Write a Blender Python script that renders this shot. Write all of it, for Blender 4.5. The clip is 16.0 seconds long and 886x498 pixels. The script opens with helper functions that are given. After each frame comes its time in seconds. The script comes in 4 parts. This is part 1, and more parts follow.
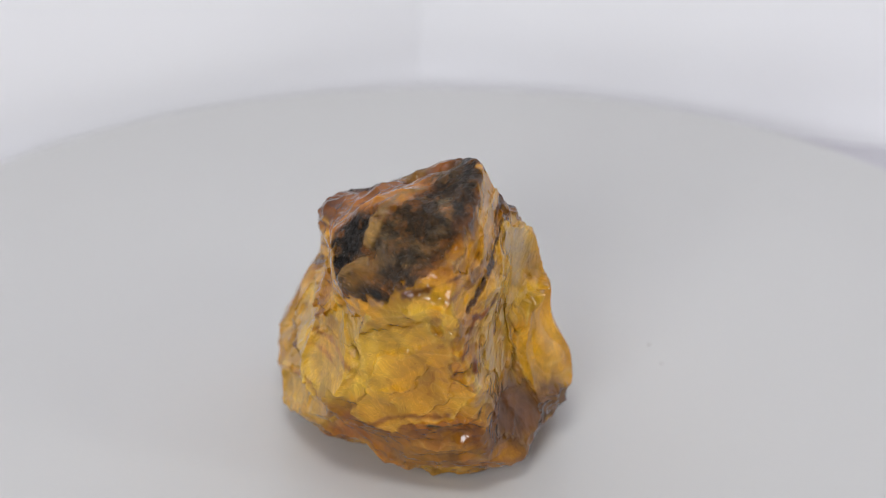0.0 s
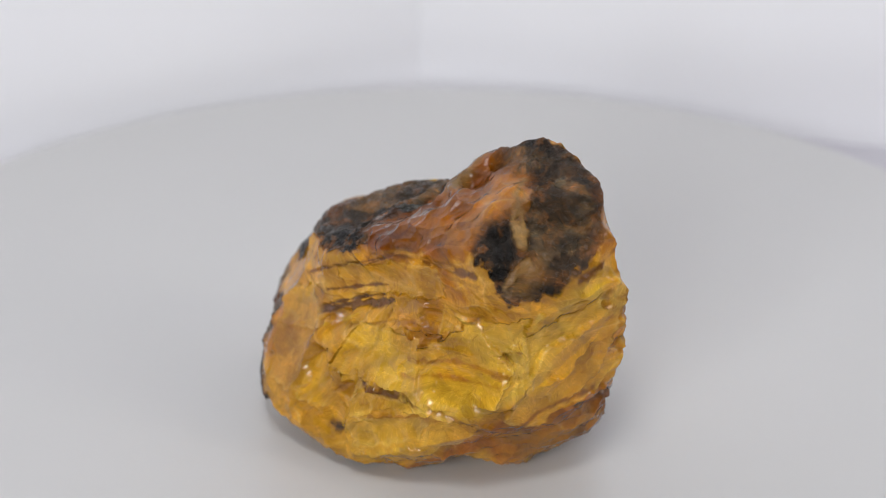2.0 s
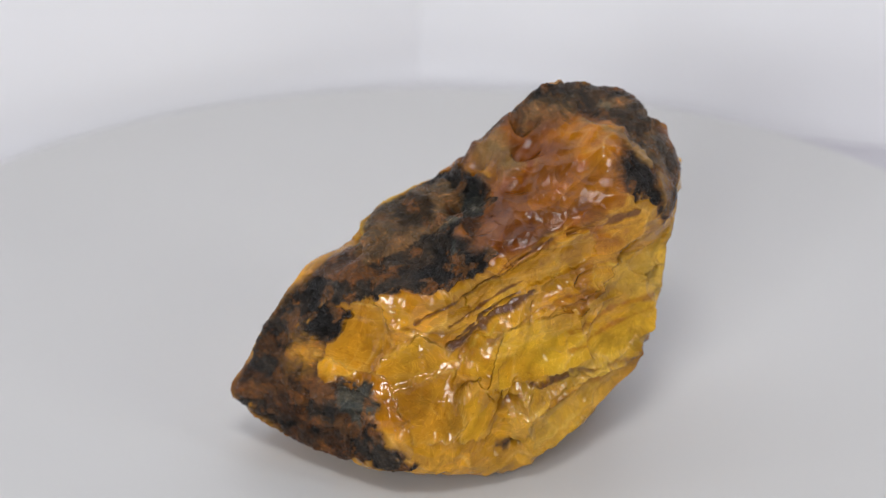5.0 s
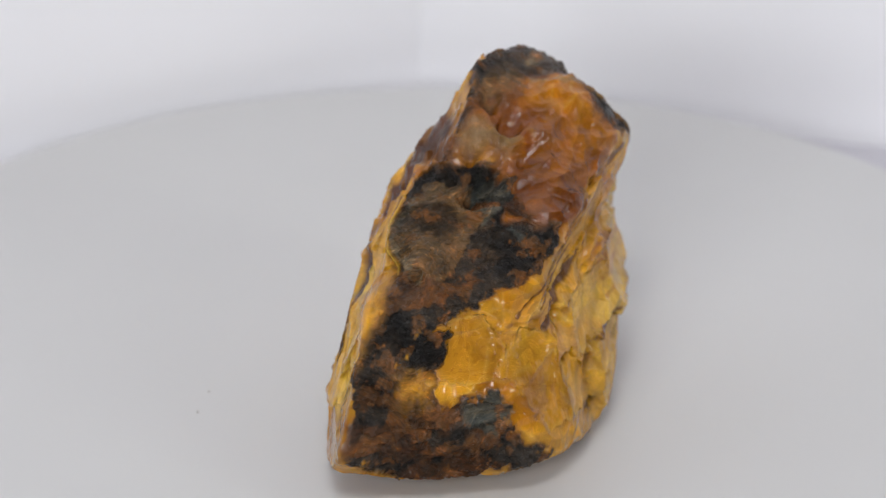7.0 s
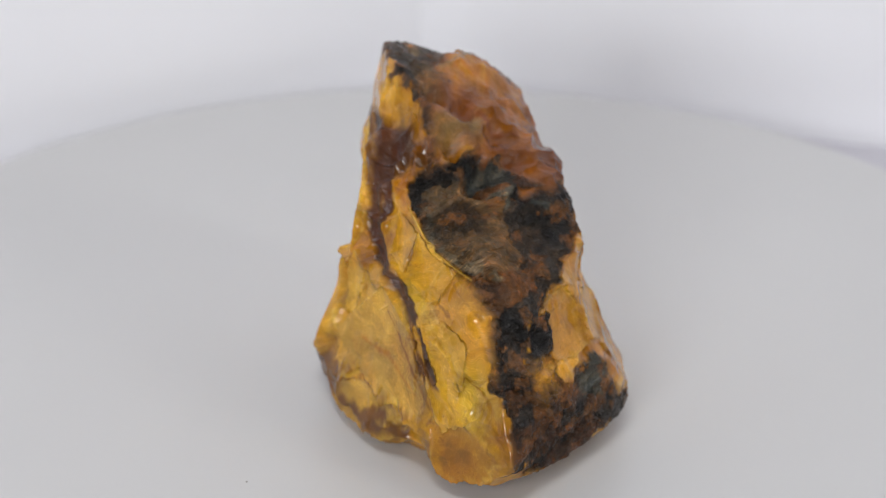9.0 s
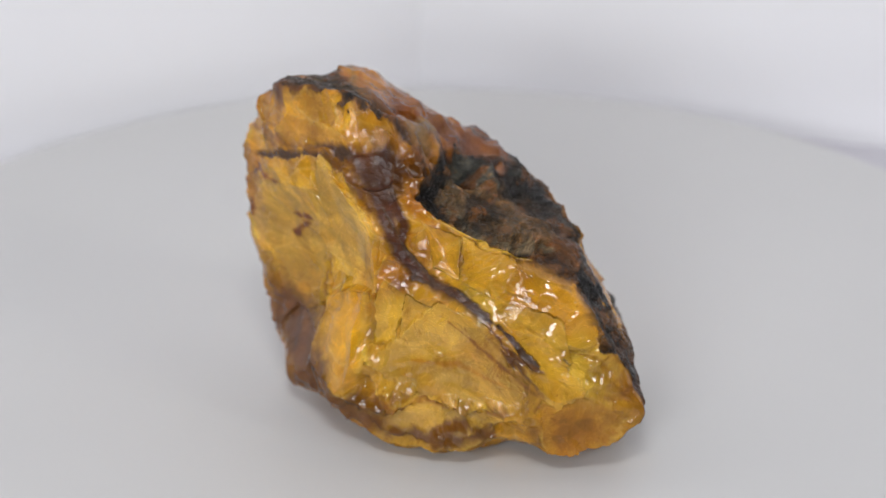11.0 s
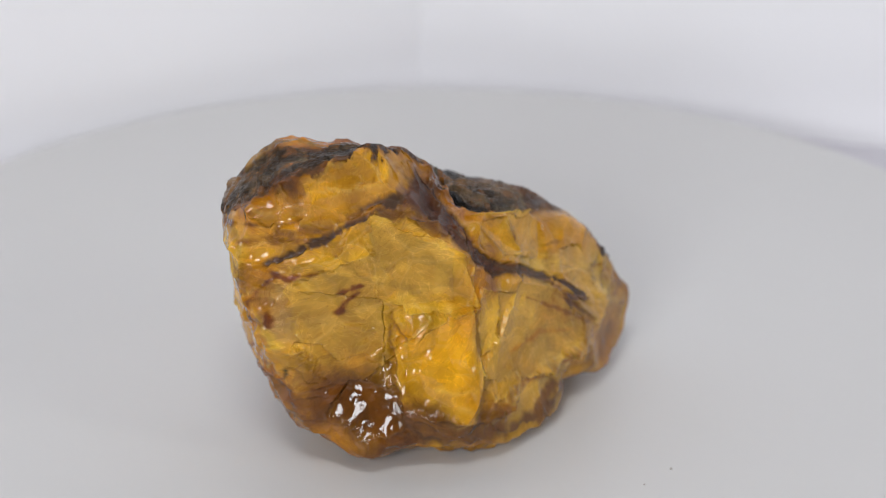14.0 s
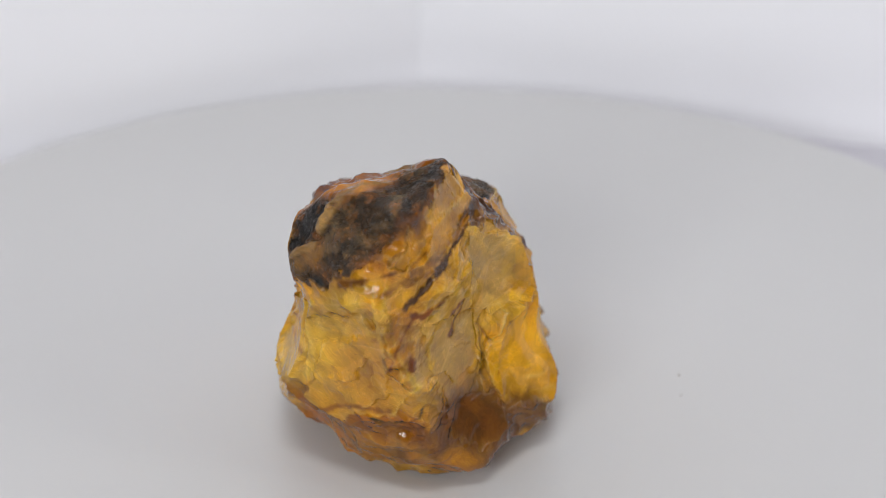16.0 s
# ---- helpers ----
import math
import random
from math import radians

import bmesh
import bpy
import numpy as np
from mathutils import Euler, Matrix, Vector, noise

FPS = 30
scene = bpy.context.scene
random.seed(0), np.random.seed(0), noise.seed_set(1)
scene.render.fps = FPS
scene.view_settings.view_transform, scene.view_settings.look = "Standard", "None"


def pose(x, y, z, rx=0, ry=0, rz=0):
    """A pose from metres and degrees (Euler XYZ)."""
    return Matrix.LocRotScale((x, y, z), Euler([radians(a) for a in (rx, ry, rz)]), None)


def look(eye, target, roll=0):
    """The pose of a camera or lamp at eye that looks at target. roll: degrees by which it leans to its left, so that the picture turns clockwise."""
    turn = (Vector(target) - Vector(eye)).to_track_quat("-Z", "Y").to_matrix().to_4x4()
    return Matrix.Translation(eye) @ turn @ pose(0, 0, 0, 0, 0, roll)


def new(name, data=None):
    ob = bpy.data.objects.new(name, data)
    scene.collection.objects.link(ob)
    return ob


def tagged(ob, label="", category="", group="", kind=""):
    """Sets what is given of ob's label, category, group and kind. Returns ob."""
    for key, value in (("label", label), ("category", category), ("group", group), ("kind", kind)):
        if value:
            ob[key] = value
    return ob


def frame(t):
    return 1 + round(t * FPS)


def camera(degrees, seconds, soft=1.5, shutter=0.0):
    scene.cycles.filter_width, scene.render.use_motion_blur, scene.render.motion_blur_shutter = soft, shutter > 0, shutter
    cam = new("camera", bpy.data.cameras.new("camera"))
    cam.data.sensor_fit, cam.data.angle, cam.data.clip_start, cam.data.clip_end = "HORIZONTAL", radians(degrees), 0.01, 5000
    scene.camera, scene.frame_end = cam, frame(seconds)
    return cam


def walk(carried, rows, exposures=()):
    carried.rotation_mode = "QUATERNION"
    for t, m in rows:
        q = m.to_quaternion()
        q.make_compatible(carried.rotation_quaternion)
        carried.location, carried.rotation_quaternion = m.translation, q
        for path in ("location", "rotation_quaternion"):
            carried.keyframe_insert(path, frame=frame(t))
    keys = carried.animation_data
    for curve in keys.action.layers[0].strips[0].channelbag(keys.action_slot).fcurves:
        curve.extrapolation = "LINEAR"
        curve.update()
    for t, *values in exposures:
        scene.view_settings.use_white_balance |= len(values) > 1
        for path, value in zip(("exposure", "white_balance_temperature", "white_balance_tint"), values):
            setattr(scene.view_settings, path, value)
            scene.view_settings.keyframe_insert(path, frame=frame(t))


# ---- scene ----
# A glossy stone on a slowly turning white platter, in front of white card.
# ---- camera ----
cam = camera(12.0, 16.0, soft=0.75)
EYE = look((0.0, -0.7700, 0.4612), (-0.0010, 0.1067, -0.0198), 0.686)
walk(cam, [(0.0, EYE), (16.0, EYE)])
cam.data.dof.use_dof = True
cam.data.dof.focus_distance = 0.846
cam.data.dof.aperture_fstop = 14.0

# ---- light ----
world = bpy.data.worlds.new("studio_room")
scene.world = world
world.use_nodes = True
world.node_tree.nodes["Background"].inputs["Color"].default_value = (0.93, 0.96, 1.0, 1)
world.node_tree.nodes["Background"].inputs["Strength"].default_value = 0.3


def area_lamp(name, eye, target, sx, sy, watts, colour):
    data = bpy.data.lights.new(name, "AREA")
    data.shape, data.size, data.size_y, data.energy, data.color = "RECTANGLE", sx, sy, watts, colour
    ob = new(name, data)
    ob.matrix_world = look(eye, target)
    return ob


# added fill from above, out of view, softens the stone's shadow
area_lamp("overhead_fill", (-0.05, -0.62, 1.05), (0, 0, 0.02), 0.30, 0.20, 4.0, (1.0, 0.98, 0.96))
for dx in (-0.17, 0.17):
    area_lamp("window_lamp", (-0.46 + dx, -1.4, 0.72), (0, 0, 0.03), 0.22, 0.50, 5.8, (0.95, 0.97, 1.0))
area_lamp("side_lamp", (1.0, -0.55, 0.7), (0, 0, 0.05), 0.16, 0.55, 2.0, (1.0, 0.98, 0.96))
scene.view_settings.exposure = 0.07


# ---- materials ----
class Nodes:
    """Small helper to wire a node material."""

    def __init__(self, name):
        self.mat = bpy.data.materials.new(name)
        self.mat.use_nodes = True
        self.tree = self.mat.node_tree
        self.bsdf = self.tree.nodes["Principled BSDF"]
        self.coord = self.tree.nodes.new("ShaderNodeTexCoord").outputs["Object"]

    def add(self, kind, **sockets):
        node = self.tree.nodes.new(kind)
        for key, value in sockets.items():
            self.put(node.inputs[key.replace("_", " ")], value)
        return node

    def put(self, socket, value):
        if isinstance(value, bpy.types.NodeSocket):
            self.tree.links.new(value, socket)
        else:
            socket.default_value = value

    def noise(self, scale, detail=4.0, rough=0.55, distortion=0.0, vector=None):
        n = self.add("ShaderNodeTexNoise", Scale=scale, Detail=detail, Roughness=rough, Distortion=distortion)
        self.put(n.inputs["Vector"], vector or self.coord)
        return n.outputs["Fac"]

    def ramp(self, fac, *stops):
        n = self.tree.nodes.new("ShaderNodeValToRGB")
        self.put(n.inputs["Fac"], fac)
        while len(n.color_ramp.elements) < len(stops):
            n.color_ramp.elements.new(0.5)
        for e, (at, colour) in zip(n.color_ramp.elements, stops):
            e.position = at
            e.color = (*colour, 1) if isinstance(colour, tuple) else (colour, colour, colour, 1)
        return n.outputs["Color"]

    def mix(self, fac, a, b, blend="MIX"):
        n = self.tree.nodes.new("ShaderNodeMix")
        n.data_type, n.blend_type = "RGBA", blend
        for i, v in ((0, fac), (6, a), (7, b)):
            if isinstance(v, tuple):
                v = (*v, 1)
            self.put(n.inputs[i], v)
        return n.outputs[2]

    def maths(self, op, a, b=0.0):
        n = self.tree.nodes.new("ShaderNodeMath")
        n.operation = op
        self.put(n.inputs[0], a)
        self.put(n.inputs[1], b)
        return n.outputs[0]

    def bump(self, height, distance, strength=1.0, normal=None):
        n = self.add("ShaderNodeBump", Height=height, Distance=distance, Strength=strength)
        if normal:
            self.put(n.inputs["Normal"], normal)
        return n.outputs["Normal"]

    def set(self, **sockets):
        for key, value in sockets.items():
            self.put(self.bsdf.inputs[key.replace("_", " ")], value)
        return self.mat


def white_lacquer():
    n = Nodes("white_lacquer")
    haze = n.noise(14, 3)
    fine = n.noise(900, 2)
    colour = n.mix(haze, (0.575, 0.575, 0.575), (0.595, 0.595, 0.595))
    rough = n.ramp(n.noise(30, 5), (0.3, 0.34), (0.7, 0.46))
    return n.set(Base_Color=colour, Roughness=rough, Normal=n.bump(fine, 0.00003, 0.4))


def white_card():
    n = Nodes("white_card")
    colour = n.mix(n.noise(9, 4), (0.87, 0.87, 0.90), (0.89, 0.89, 0.92))
    return n.set(Base_Color=colour, Roughness=0.85, Normal=n.bump(n.noise(700, 3), 0.00008, 0.3))


def grey_table():
    n = Nodes("pale_grey_table")
    colour = n.mix(n.noise(12, 4), (0.60, 0.59, 0.64), (0.63, 0.62, 0.67))
    return n.set(Base_Color=colour, Roughness=0.7, Normal=n.bump(n.noise(500, 3), 0.0001, 0.3))


def plaster():
    n = Nodes("pale_plaster")
    return n.set(Base_Color=n.mix(n.noise(6, 5), (0.50, 0.50, 0.51), (0.54, 0.54, 0.55)), Roughness=0.9, Normal=n.bump(n.noise(120, 4), 0.0005, 0.3))


def grit():
    n = Nodes("pale_grit")
    return n.set(Base_Color=n.mix(n.noise(2500, 2), (0.34, 0.31, 0.28), (0.42, 0.39, 0.36)), Roughness=0.8)


def stone():
    n = Nodes("glossy_banded_stone")
    tint = n.add("ShaderNodeAttribute")
    tint.attribute_name = "tint"
    rind = n.add("ShaderNodeAttribute")
    rind.attribute_name = "rind"
    crust = rind.outputs["Fac"]
    smooth = n.add("ShaderNodeAttribute")
    smooth.attribute_name = "polish"
    # flowing bands and cloudy patches in the clear stone
    warp = n.add("ShaderNodeTexNoise", Vector=n.coord, Scale=45.0, Detail=3.0)
    bent = n.add("ShaderNodeVectorMath", )
    bent.operation = "MULTIPLY_ADD"
    n.put(bent.inputs[0], warp.outputs["Color"])
    bent.inputs[1].default_value = (0.03, 0.03, 0.03)
    n.put(bent.inputs[2], n.coord)
    flow = bent.outputs[0]
    wave = n.add("ShaderNodeTexWave", Vector=flow, Scale=42.0, Distortion=7.0, Detail=4.0, Detail_Scale=1.6)
    wave.bands_direction = "DIAGONAL"
    bands = n.ramp(wave.outputs["Fac"], (0.0, 0.62), (0.3, 0.95), (0.75, 1.05), (1.0, 1.2))
    cloud = n.ramp(n.noise(85, 6, 0.62, 1.2, flow), (0.26, (0.60, 0.48, 0.32)), (0.40, (0.94, 0.90, 0.82)), (0.58, (1.02, 1.0, 0.95)), (0.8, (1.12, 1.15, 1.2)))
    streak = n.ramp(n.noise(330, 5, 0.6, 2.2, flow), (0.26, (0.5, 0.33, 0.2)), (0.41, (1, 1, 1)), (0.6, (1, 1, 1)), (0.76, (1.25, 1.22, 1.2)))
    clear = n.mix(0.55, tint.outputs["Color"], bands, "MULTIPLY")
    clear = n.mix(0.9, clear, cloud, "MULTIPLY")
    clear = n.mix(0.65, clear, streak, "MULTIPLY")
    # hair-fine brown seams and pale threads
    seam = n.maths("ABSOLUTE", n.maths("SUBTRACT", n.noise(95, 4, 0.55, 2.0, flow), 0.5))
    thin = n.ramp(seam, (0.0, (0.45, 0.33, 0.2)), (0.018, (1, 1, 1)))
    where = n.ramp(n.noise(60, 3), (0.46, 0.0), (0.6, 0.4))
    clear = n.mix(where, clear, n.mix(1.0, clear, thin, "MULTIPLY"))
    thread = n.maths("ABSOLUTE", n.maths("SUBTRACT", n.noise(150, 3, 0.5, 3.0, flow), 0.5))
    pale = n.ramp(thread, (0.0, (1.35, 1.4, 1.7)), (0.02, (1, 1, 1)))
    clear = n.mix(0.7, clear, pale, "MULTIPLY")
    # fine growth lines in places
    lines = n.add("ShaderNodeTexWave", Vector=flow, Scale=230.0, Distortion=5.0, Detail=3.0, Detail_Scale=1.0)
    lines.bands_direction = "Z"
    etched = n.ramp(lines.outputs["Fac"], (0.1, (0.66, 0.55, 0.42)), (0.4, (1, 1, 1)), (0.9, (1.12, 1.12, 1.1)))
    lined = n.ramp(n.noise(50, 3, 0.5, 0.5), (0.5, 0.0), (0.62, 0.12))
    clear = n.mix(lined, clear, n.mix(1.0, clear, etched, "MULTIPLY"))
    clear = n.mix(1.0, clear, (1.02, 0.98, 0.8), "MULTIPLY")
    # grainy rind, drawn out along the bedding
    bed = n.add("ShaderNodeVectorMath")
    bed.operation = "MULTIPLY"
    n.put(bed.inputs[0], flow)
    bed.inputs[1].default_value = (0.7, 0.7, 2.0)
    bedded = bed.outputs[0]
    grain = n.ramp(n.noise(700, 6, 0.72, 0.0, bedded), (0.32, (0.5, 0.48, 0.48)), (0.48, (0.9, 0.88, 0.85)), (0.6, (1.5, 1.3, 1.1)), (0.72, (4.5, 3.8, 2.9)))
    patchy = n.ramp(n.noise(120, 5, 0.65, 0.8, bedded), (0.34, (0.55, 0.6, 0.65)), (0.48, (1.0, 0.97, 0.9)), (0.62, (1.7, 1.35, 1.0)))
    rough_rind = n.mix(0.9, tint.outputs["Color"], grain, "MULTIPLY")
    rough_rind = n.mix(0.75, rough_rind, patchy, "MULTIPLY")
    colour = n.mix(crust, clear, rough_rind)
    rough = n.mix(crust, n.ramp(n.noise(160, 5), (0.3, 0.03), (0.7, 0.09)), n.ramp(n.noise(500, 5), (0.35, 0.1), (0.65, 0.4)))
    # relief: gentle undulation on the clear stone, crumbly grains on the rind
    pure = n.maths("SUBTRACT", 1.0, crust)
    broken = n.maths("MULTIPLY", pure, n.maths("SUBTRACT", 1.0, n.maths("MULTIPLY", smooth.outputs["Fac"], 0.9)))
    relief = None
    for scale, depth in ((120.0, 0.0011), (300.0, 0.0005)):
        chips = n.add("ShaderNodeTexVoronoi", Vector=flow, Scale=scale)
        relief = n.bump(n.maths("MULTIPLY", chips.outputs["Distance"], broken), depth, 0.6, relief)
    relief = n.bump(n.maths("MULTIPLY", n.noise(200, 3, 0.5, 1.5), broken), 0.0004, 0.4, relief)
    relief = n.bump(n.maths("MULTIPLY", lines.outputs["Fac"], n.maths("MULTIPLY", lined, pure)), 0.00006, 0.4, relief)
    height = n.maths("MULTIPLY", n.noise(650, 6, 0.72, 0.0, bedded), crust)
    relief = n.bump(height, 0.0011, 0.8, relief)
    return n.set(Base_Color=colour, Roughness=rough, Normal=relief, IOR=1.45, Specular_IOR_Level=n.mix(crust, (0.55, 0.55, 0.55), (0.3, 0.3, 0.3)), Subsurface_Weight=n.maths("MULTIPLY", pure, 0.12), Subsurface_Radius=(1.0, 0.45, 0.08), Subsurface_Scale=0.0016)


LACQUER, CARD, TABLE, PLASTER, GRIT, STONE = white_lacquer(), white_card(), grey_table(), plaster(), grit(), stone()


# ---- builders ----
def part(name, bm, material, parent=None, label="", smooth=False):
    me = bpy.data.meshes.new(name)
    bm.to_mesh(me)
    bm.free()
    if smooth:
        me.shade_smooth()
    me.materials.append(material)
    ob = new(name, me)
    ob.parent = parent
    return tagged(ob, label=label)


def lathe(profile, steps):
    """A turned body from (radius, height) pairs, closed on its axis."""
    bm = bmesh.new()
    rings = []
    for r, z in profile:
        if r == 0:
            rings.append([bm.verts.new((0, 0, z))])
        else:
            rings.append([bm.verts.new((r * math.cos(a), r * math.sin(a), z)) for a in (2 * math.pi * i / steps for i in range(steps))])
    for a, b in zip(rings, rings[1:]):
        for i in range(steps):
            j = (i + 1) % steps
            loop = [a[i % len(a)], b[i % len(b)], b[j % len(b)], a[j % len(a)]]
            loop = [v for k, v in enumerate(loop) if v not in loop[:k]]
            if len(loop) > 2:
                bm.faces.new(loop)
    bmesh.ops.recalc_face_normals(bm, faces=bm.faces)
    return bm


def slab(x0, y0, x1, y1, z0, z1, thick):
    """An upright panel on the line from (x0, y0) to (x1, y1), its thickness behind that line."""
    bm = bmesh.new()
    d = Vector((x1 - x0, y1 - y0)).normalized()
    nx, ny = -d.y * thick, d.x * thick
    base = [(x0, y0), (x1, y1), (x1 + nx, y1 + ny), (x0 + nx, y0 + ny)]
    low = [bm.verts.new((*c, z0)) for c in base]
    top = [bm.verts.new((*c, z1)) for c in base]
    bm.faces.new(low[::-1]), bm.faces.new(top)
    for i in range(4):
        bm.faces.new((low[i], low[(i + 1) % 4], top[(i + 1) % 4], top[i]))
    bmesh.ops.recalc_face_normals(bm, faces=bm.faces)
    return bm


# ---- setting: table and two white cards that meet behind the platter ----
FLOOR_Z = -0.015
bm = bmesh.new()
bmesh.ops.create_grid(bm, x_segments=1, y_segments=1, size=1.9)
table = part("floor", bm, TABLE)
table.location.z = FLOOR_Z
tagged(table, label="matt pale grey table under the turntable", kind="structure")
CORNER = (-0.007, 0.175)
left = part("wall_left", slab(-0.72, -0.146, *CORNER, FLOOR_Z, 0.9, 0.004), CARD)
tagged(left, label="upright white backdrop card behind the turntable", kind="structure")
right = part("wall_right", slab(*CORNER, 0.75, 0.03, FLOOR_Z, 0.9, 0.004), CARD)
tagged(right, label="upright white backdrop card behind the turntable", kind="structure")

# plain room round the table
ROOM = 1.9
for name, ends in (("wall_front", (ROOM, -ROOM, -ROOM, -ROOM)), ("wall_back", (-ROOM, ROOM, ROOM, ROOM)), ("wall_west", (-ROOM, -ROOM, -ROOM, ROOM)), ("wall_east", (ROOM, ROOM, ROOM, -ROOM))):
    tagged(part(name, slab(*ends, FLOOR_Z, 1.8, 0.1), PLASTER), label="plain pale plaster wall of the room", kind="structure")
bm = bmesh.new()
bmesh.ops.create_grid(bm, x_segments=1, y_segments=1, size=ROOM)
ceiling = part("ceiling", bm, PLASTER)
ceiling.location.z = 1.8
tagged(ceiling, label="plain pale ceiling of the room", kind="structure")

# ---- turntable ----
turntable = tagged(new("turntable"), label="round white lacquered turntable platter, slowly turning", category="turntable")
part("platter", lathe([(0, 0), (0.1, 0), (0.1524, 0), (0.153, -0.0006), (0.153, -0.0112), (0.1524, -0.012), (0, -0.012)], 192), LACQUER, turntable, smooth=False)
part("foot_ring", lathe([(0, -0.012), (0.11, -0.012), (0.11, -0.015), (0, -0.015)], 96), LACQUER, turntable)

# ---- stone ----
HEART = np.array((0.0000, -0.0046, 0.0354))


def heading(az, el):
    az, el = np.radians(az), np.radians(el)
    return np.stack([np.cos(el) * np.cos(az), np.cos(el) * np.sin(az), np.sin(el)], -1)


# fracture planes: bearing, slope and distance from the heart in millimetres
CLEAVES = [
    (-140.4, 75.1, 36.92),
    (151.1, 61.0, 26.48),
    (124.2, 55.8, 22.26),
    (-123.8, 50.6, 42.91),
    (57.8, 46.8, 22.17),
    (31.3, 37.1, 18.69),
    (110.8, 32.0, 30.96),
    (135.0, 26.0, 29.19),
    (47.2, 23.2, 26.90),
    (-89.5, 22.0, 48.76),
    (-11.6, 14.6, 19.80),
    (-15.5, 11.2, 27.52),
    (27.3, 10.9, 17.25),
    (179.3, 10.3, 30.13),
    (-31.6, 8.6, 27.09),
    (-164.2, 4.2, 33.48),
    (130.8, 0.4, 40.51),
    (-26.2, 0.4, 24.27),
    (-158.5, -3.5, 35.76),
    (-10.2, -12.2, 28.76),
    (-107.8, -12.8, 39.71),
    (-105.6, -20.8, 39.38),
    (149.5, -27.8, 47.97),
    (-174.8, -31.0, 44.30),
    (-130.0, -44.4, 38.13),
    (92.3, -55.7, 46.78),
    (-27.7, -59.5, 35.40),
    (37.6, -65.1, 35.57),
    (151.8, -71.6, 38.68),
    (-96.5, -72.2, 35.66),
]
# swellings and hollows: bearing, slope, spread in degrees, height in millimetres
BUMPS_END = [
    (-178.3, 10.8, 8.8, -2.87),
    (-178.2, -22.0, 2.9, -4.62),
    (-176.9, -9.8, 6.9, -2.25),
    (-173.7, 66.8, 4.1, -3.69),
    (-161.7, -8.8, 8.0, -3.66),
    (-159.6, -27.2, 4.4, -3.39),
    (-152.4, 59.6, 4.1, -4.53),
    (-152.1, 83.7, 2.9, -4.62),
    (-150.8, 17.4, 16.1, -4.62),
    (-134.5, -56.8, 6.0, -2.29),
    (-133.3, 13.8, 13.3, -3.76),
    (-124.9, 53.8, 4.8, -1.46),
    (-124.7, 13.3, 4.1, -4.62),
    (-121.1, -0.6, 6.7, -4.62),
    (-120.7, 66.0, 3.9, -4.62),
    (-111.7, -7.1, 7.9, 2.94),
    (-102.0, -83.2, 5.4, 2.07),
    (-93.2, 68.3, 3.1, -4.45),
]
BUMPS_FACE = [
    (-82.0, -68.9, 14.6, 4.25),
    (-80.8, -80.7, 7.4, -3.96),
    (-79.5, -104.3, 4.8, 1.36),
    (-64.7, 6.4, 6.8, -4.62),
    (-61.5, -25.1, 13.1, -2.73),
    (-57.3, -27.0, 10.3, -4.62),
    (-57.1, -40.6, 7.8, 4.62),
    (-57.1, -20.7, 4.7, 4.62),
    (-51.2, 1.8, 14.2, -4.62),
    (-32.4, 77.4, 14.6, -2.77),
    (-27.1, 8.5, 14.3, -2.14),
    (-24.3, -36.4, 12.1, 2.30),
    (-17.4, -3.9, 7.1, 3.17),
]
BUMPS_SIDE = [
    (9.7, 5.1, 9.9, 1.47),
    (18.6, -43.9, 4.5, 2.86),
    (19.3, -42.4, 4.7, 1.66),
    (24.1, -51.5, 4.2, 0.10),
    (25.8, 39.0, 15.0, -0.97),
    (27.3, 3.0, 2.9, 0.44),
    (31.7, -64.9, 10.1, 3.00),
    (32.1, -24.2, 9.4, 1.89),
    (38.9, -46.4, 5.1, 1.21),
    (39.4, -5.6, 8.7, 2.15),
    (40.1, -52.6, 3.8, 1.64),
    (40.3, 11.6, 5.6, 1.85),
    (44.2, -33.0, 6.5, 2.32),
    (49.5, -42.4, 5.3, 4.46),
]
BUMPS_BACK = [
    (52.4, -39.7, 16.5, -0.28),
    (62.7, -25.6, 6.2, 3.60),
    (63.6, -35.3, 3.5, 3.61),
    (64.4, -12.7, 10.8, 3.34),
    (65.6, -23.5, 6.8, -3.90),
    (67.1, 3.5, 7.0, -3.15),
    (68.7, -7.5, 12.3, 0.78),
    (71.8, -62.1, 7.5, 3.78),
    (73.7, -15.9, 6.1, 1.20),
    (75.3, -21.0, 4.8, 3.00),
    (76.5, -29.7, 10.1, 0.62),
    (76.5, -32.7, 9.6, 4.62),
    (80.0, -27.3, 9.6, 0.67),
    (81.5, -14.9, 16.5, -0.16),
    (81.7, 69.1, 11.1, -4.62),
    (83.2, 2.1, 8.9, 1.71),
    (83.2, 81.6, 5.6, -3.71),
]
BUMPS_FOOT = [
    (90.1, 15.3, 7.6, -3.65),
    (99.8, 16.0, 2.9, -3.78),
    (100.6, 44.6, 12.6, -4.45),
    (126.1, -77.4, 12.0, -4.51),
    (136.5, 67.4, 4.8, -4.26),
    (138.3, 26.6, 11.9, -3.31),
    (145.0, -22.5, 11.7, 2.11),
    (145.6, -61.8, 13.3, 3.05),
    (147.2, -18.9, 5.1, -4.62),
    (149.6, -5.0, 7.8, -4.62),
    (162.3, -22.3, 2.9, -4.62),
    (165.8, 69.9, 6.7, -4.62),
    (166.7, -8.1, 2.9, -4.62),
    (168.5, 4.6, 9.1, -4.48),
    (178.7, 55.3, 6.6, -2.66),
    (179.1, -29.0, 2.9, -4.62),
]

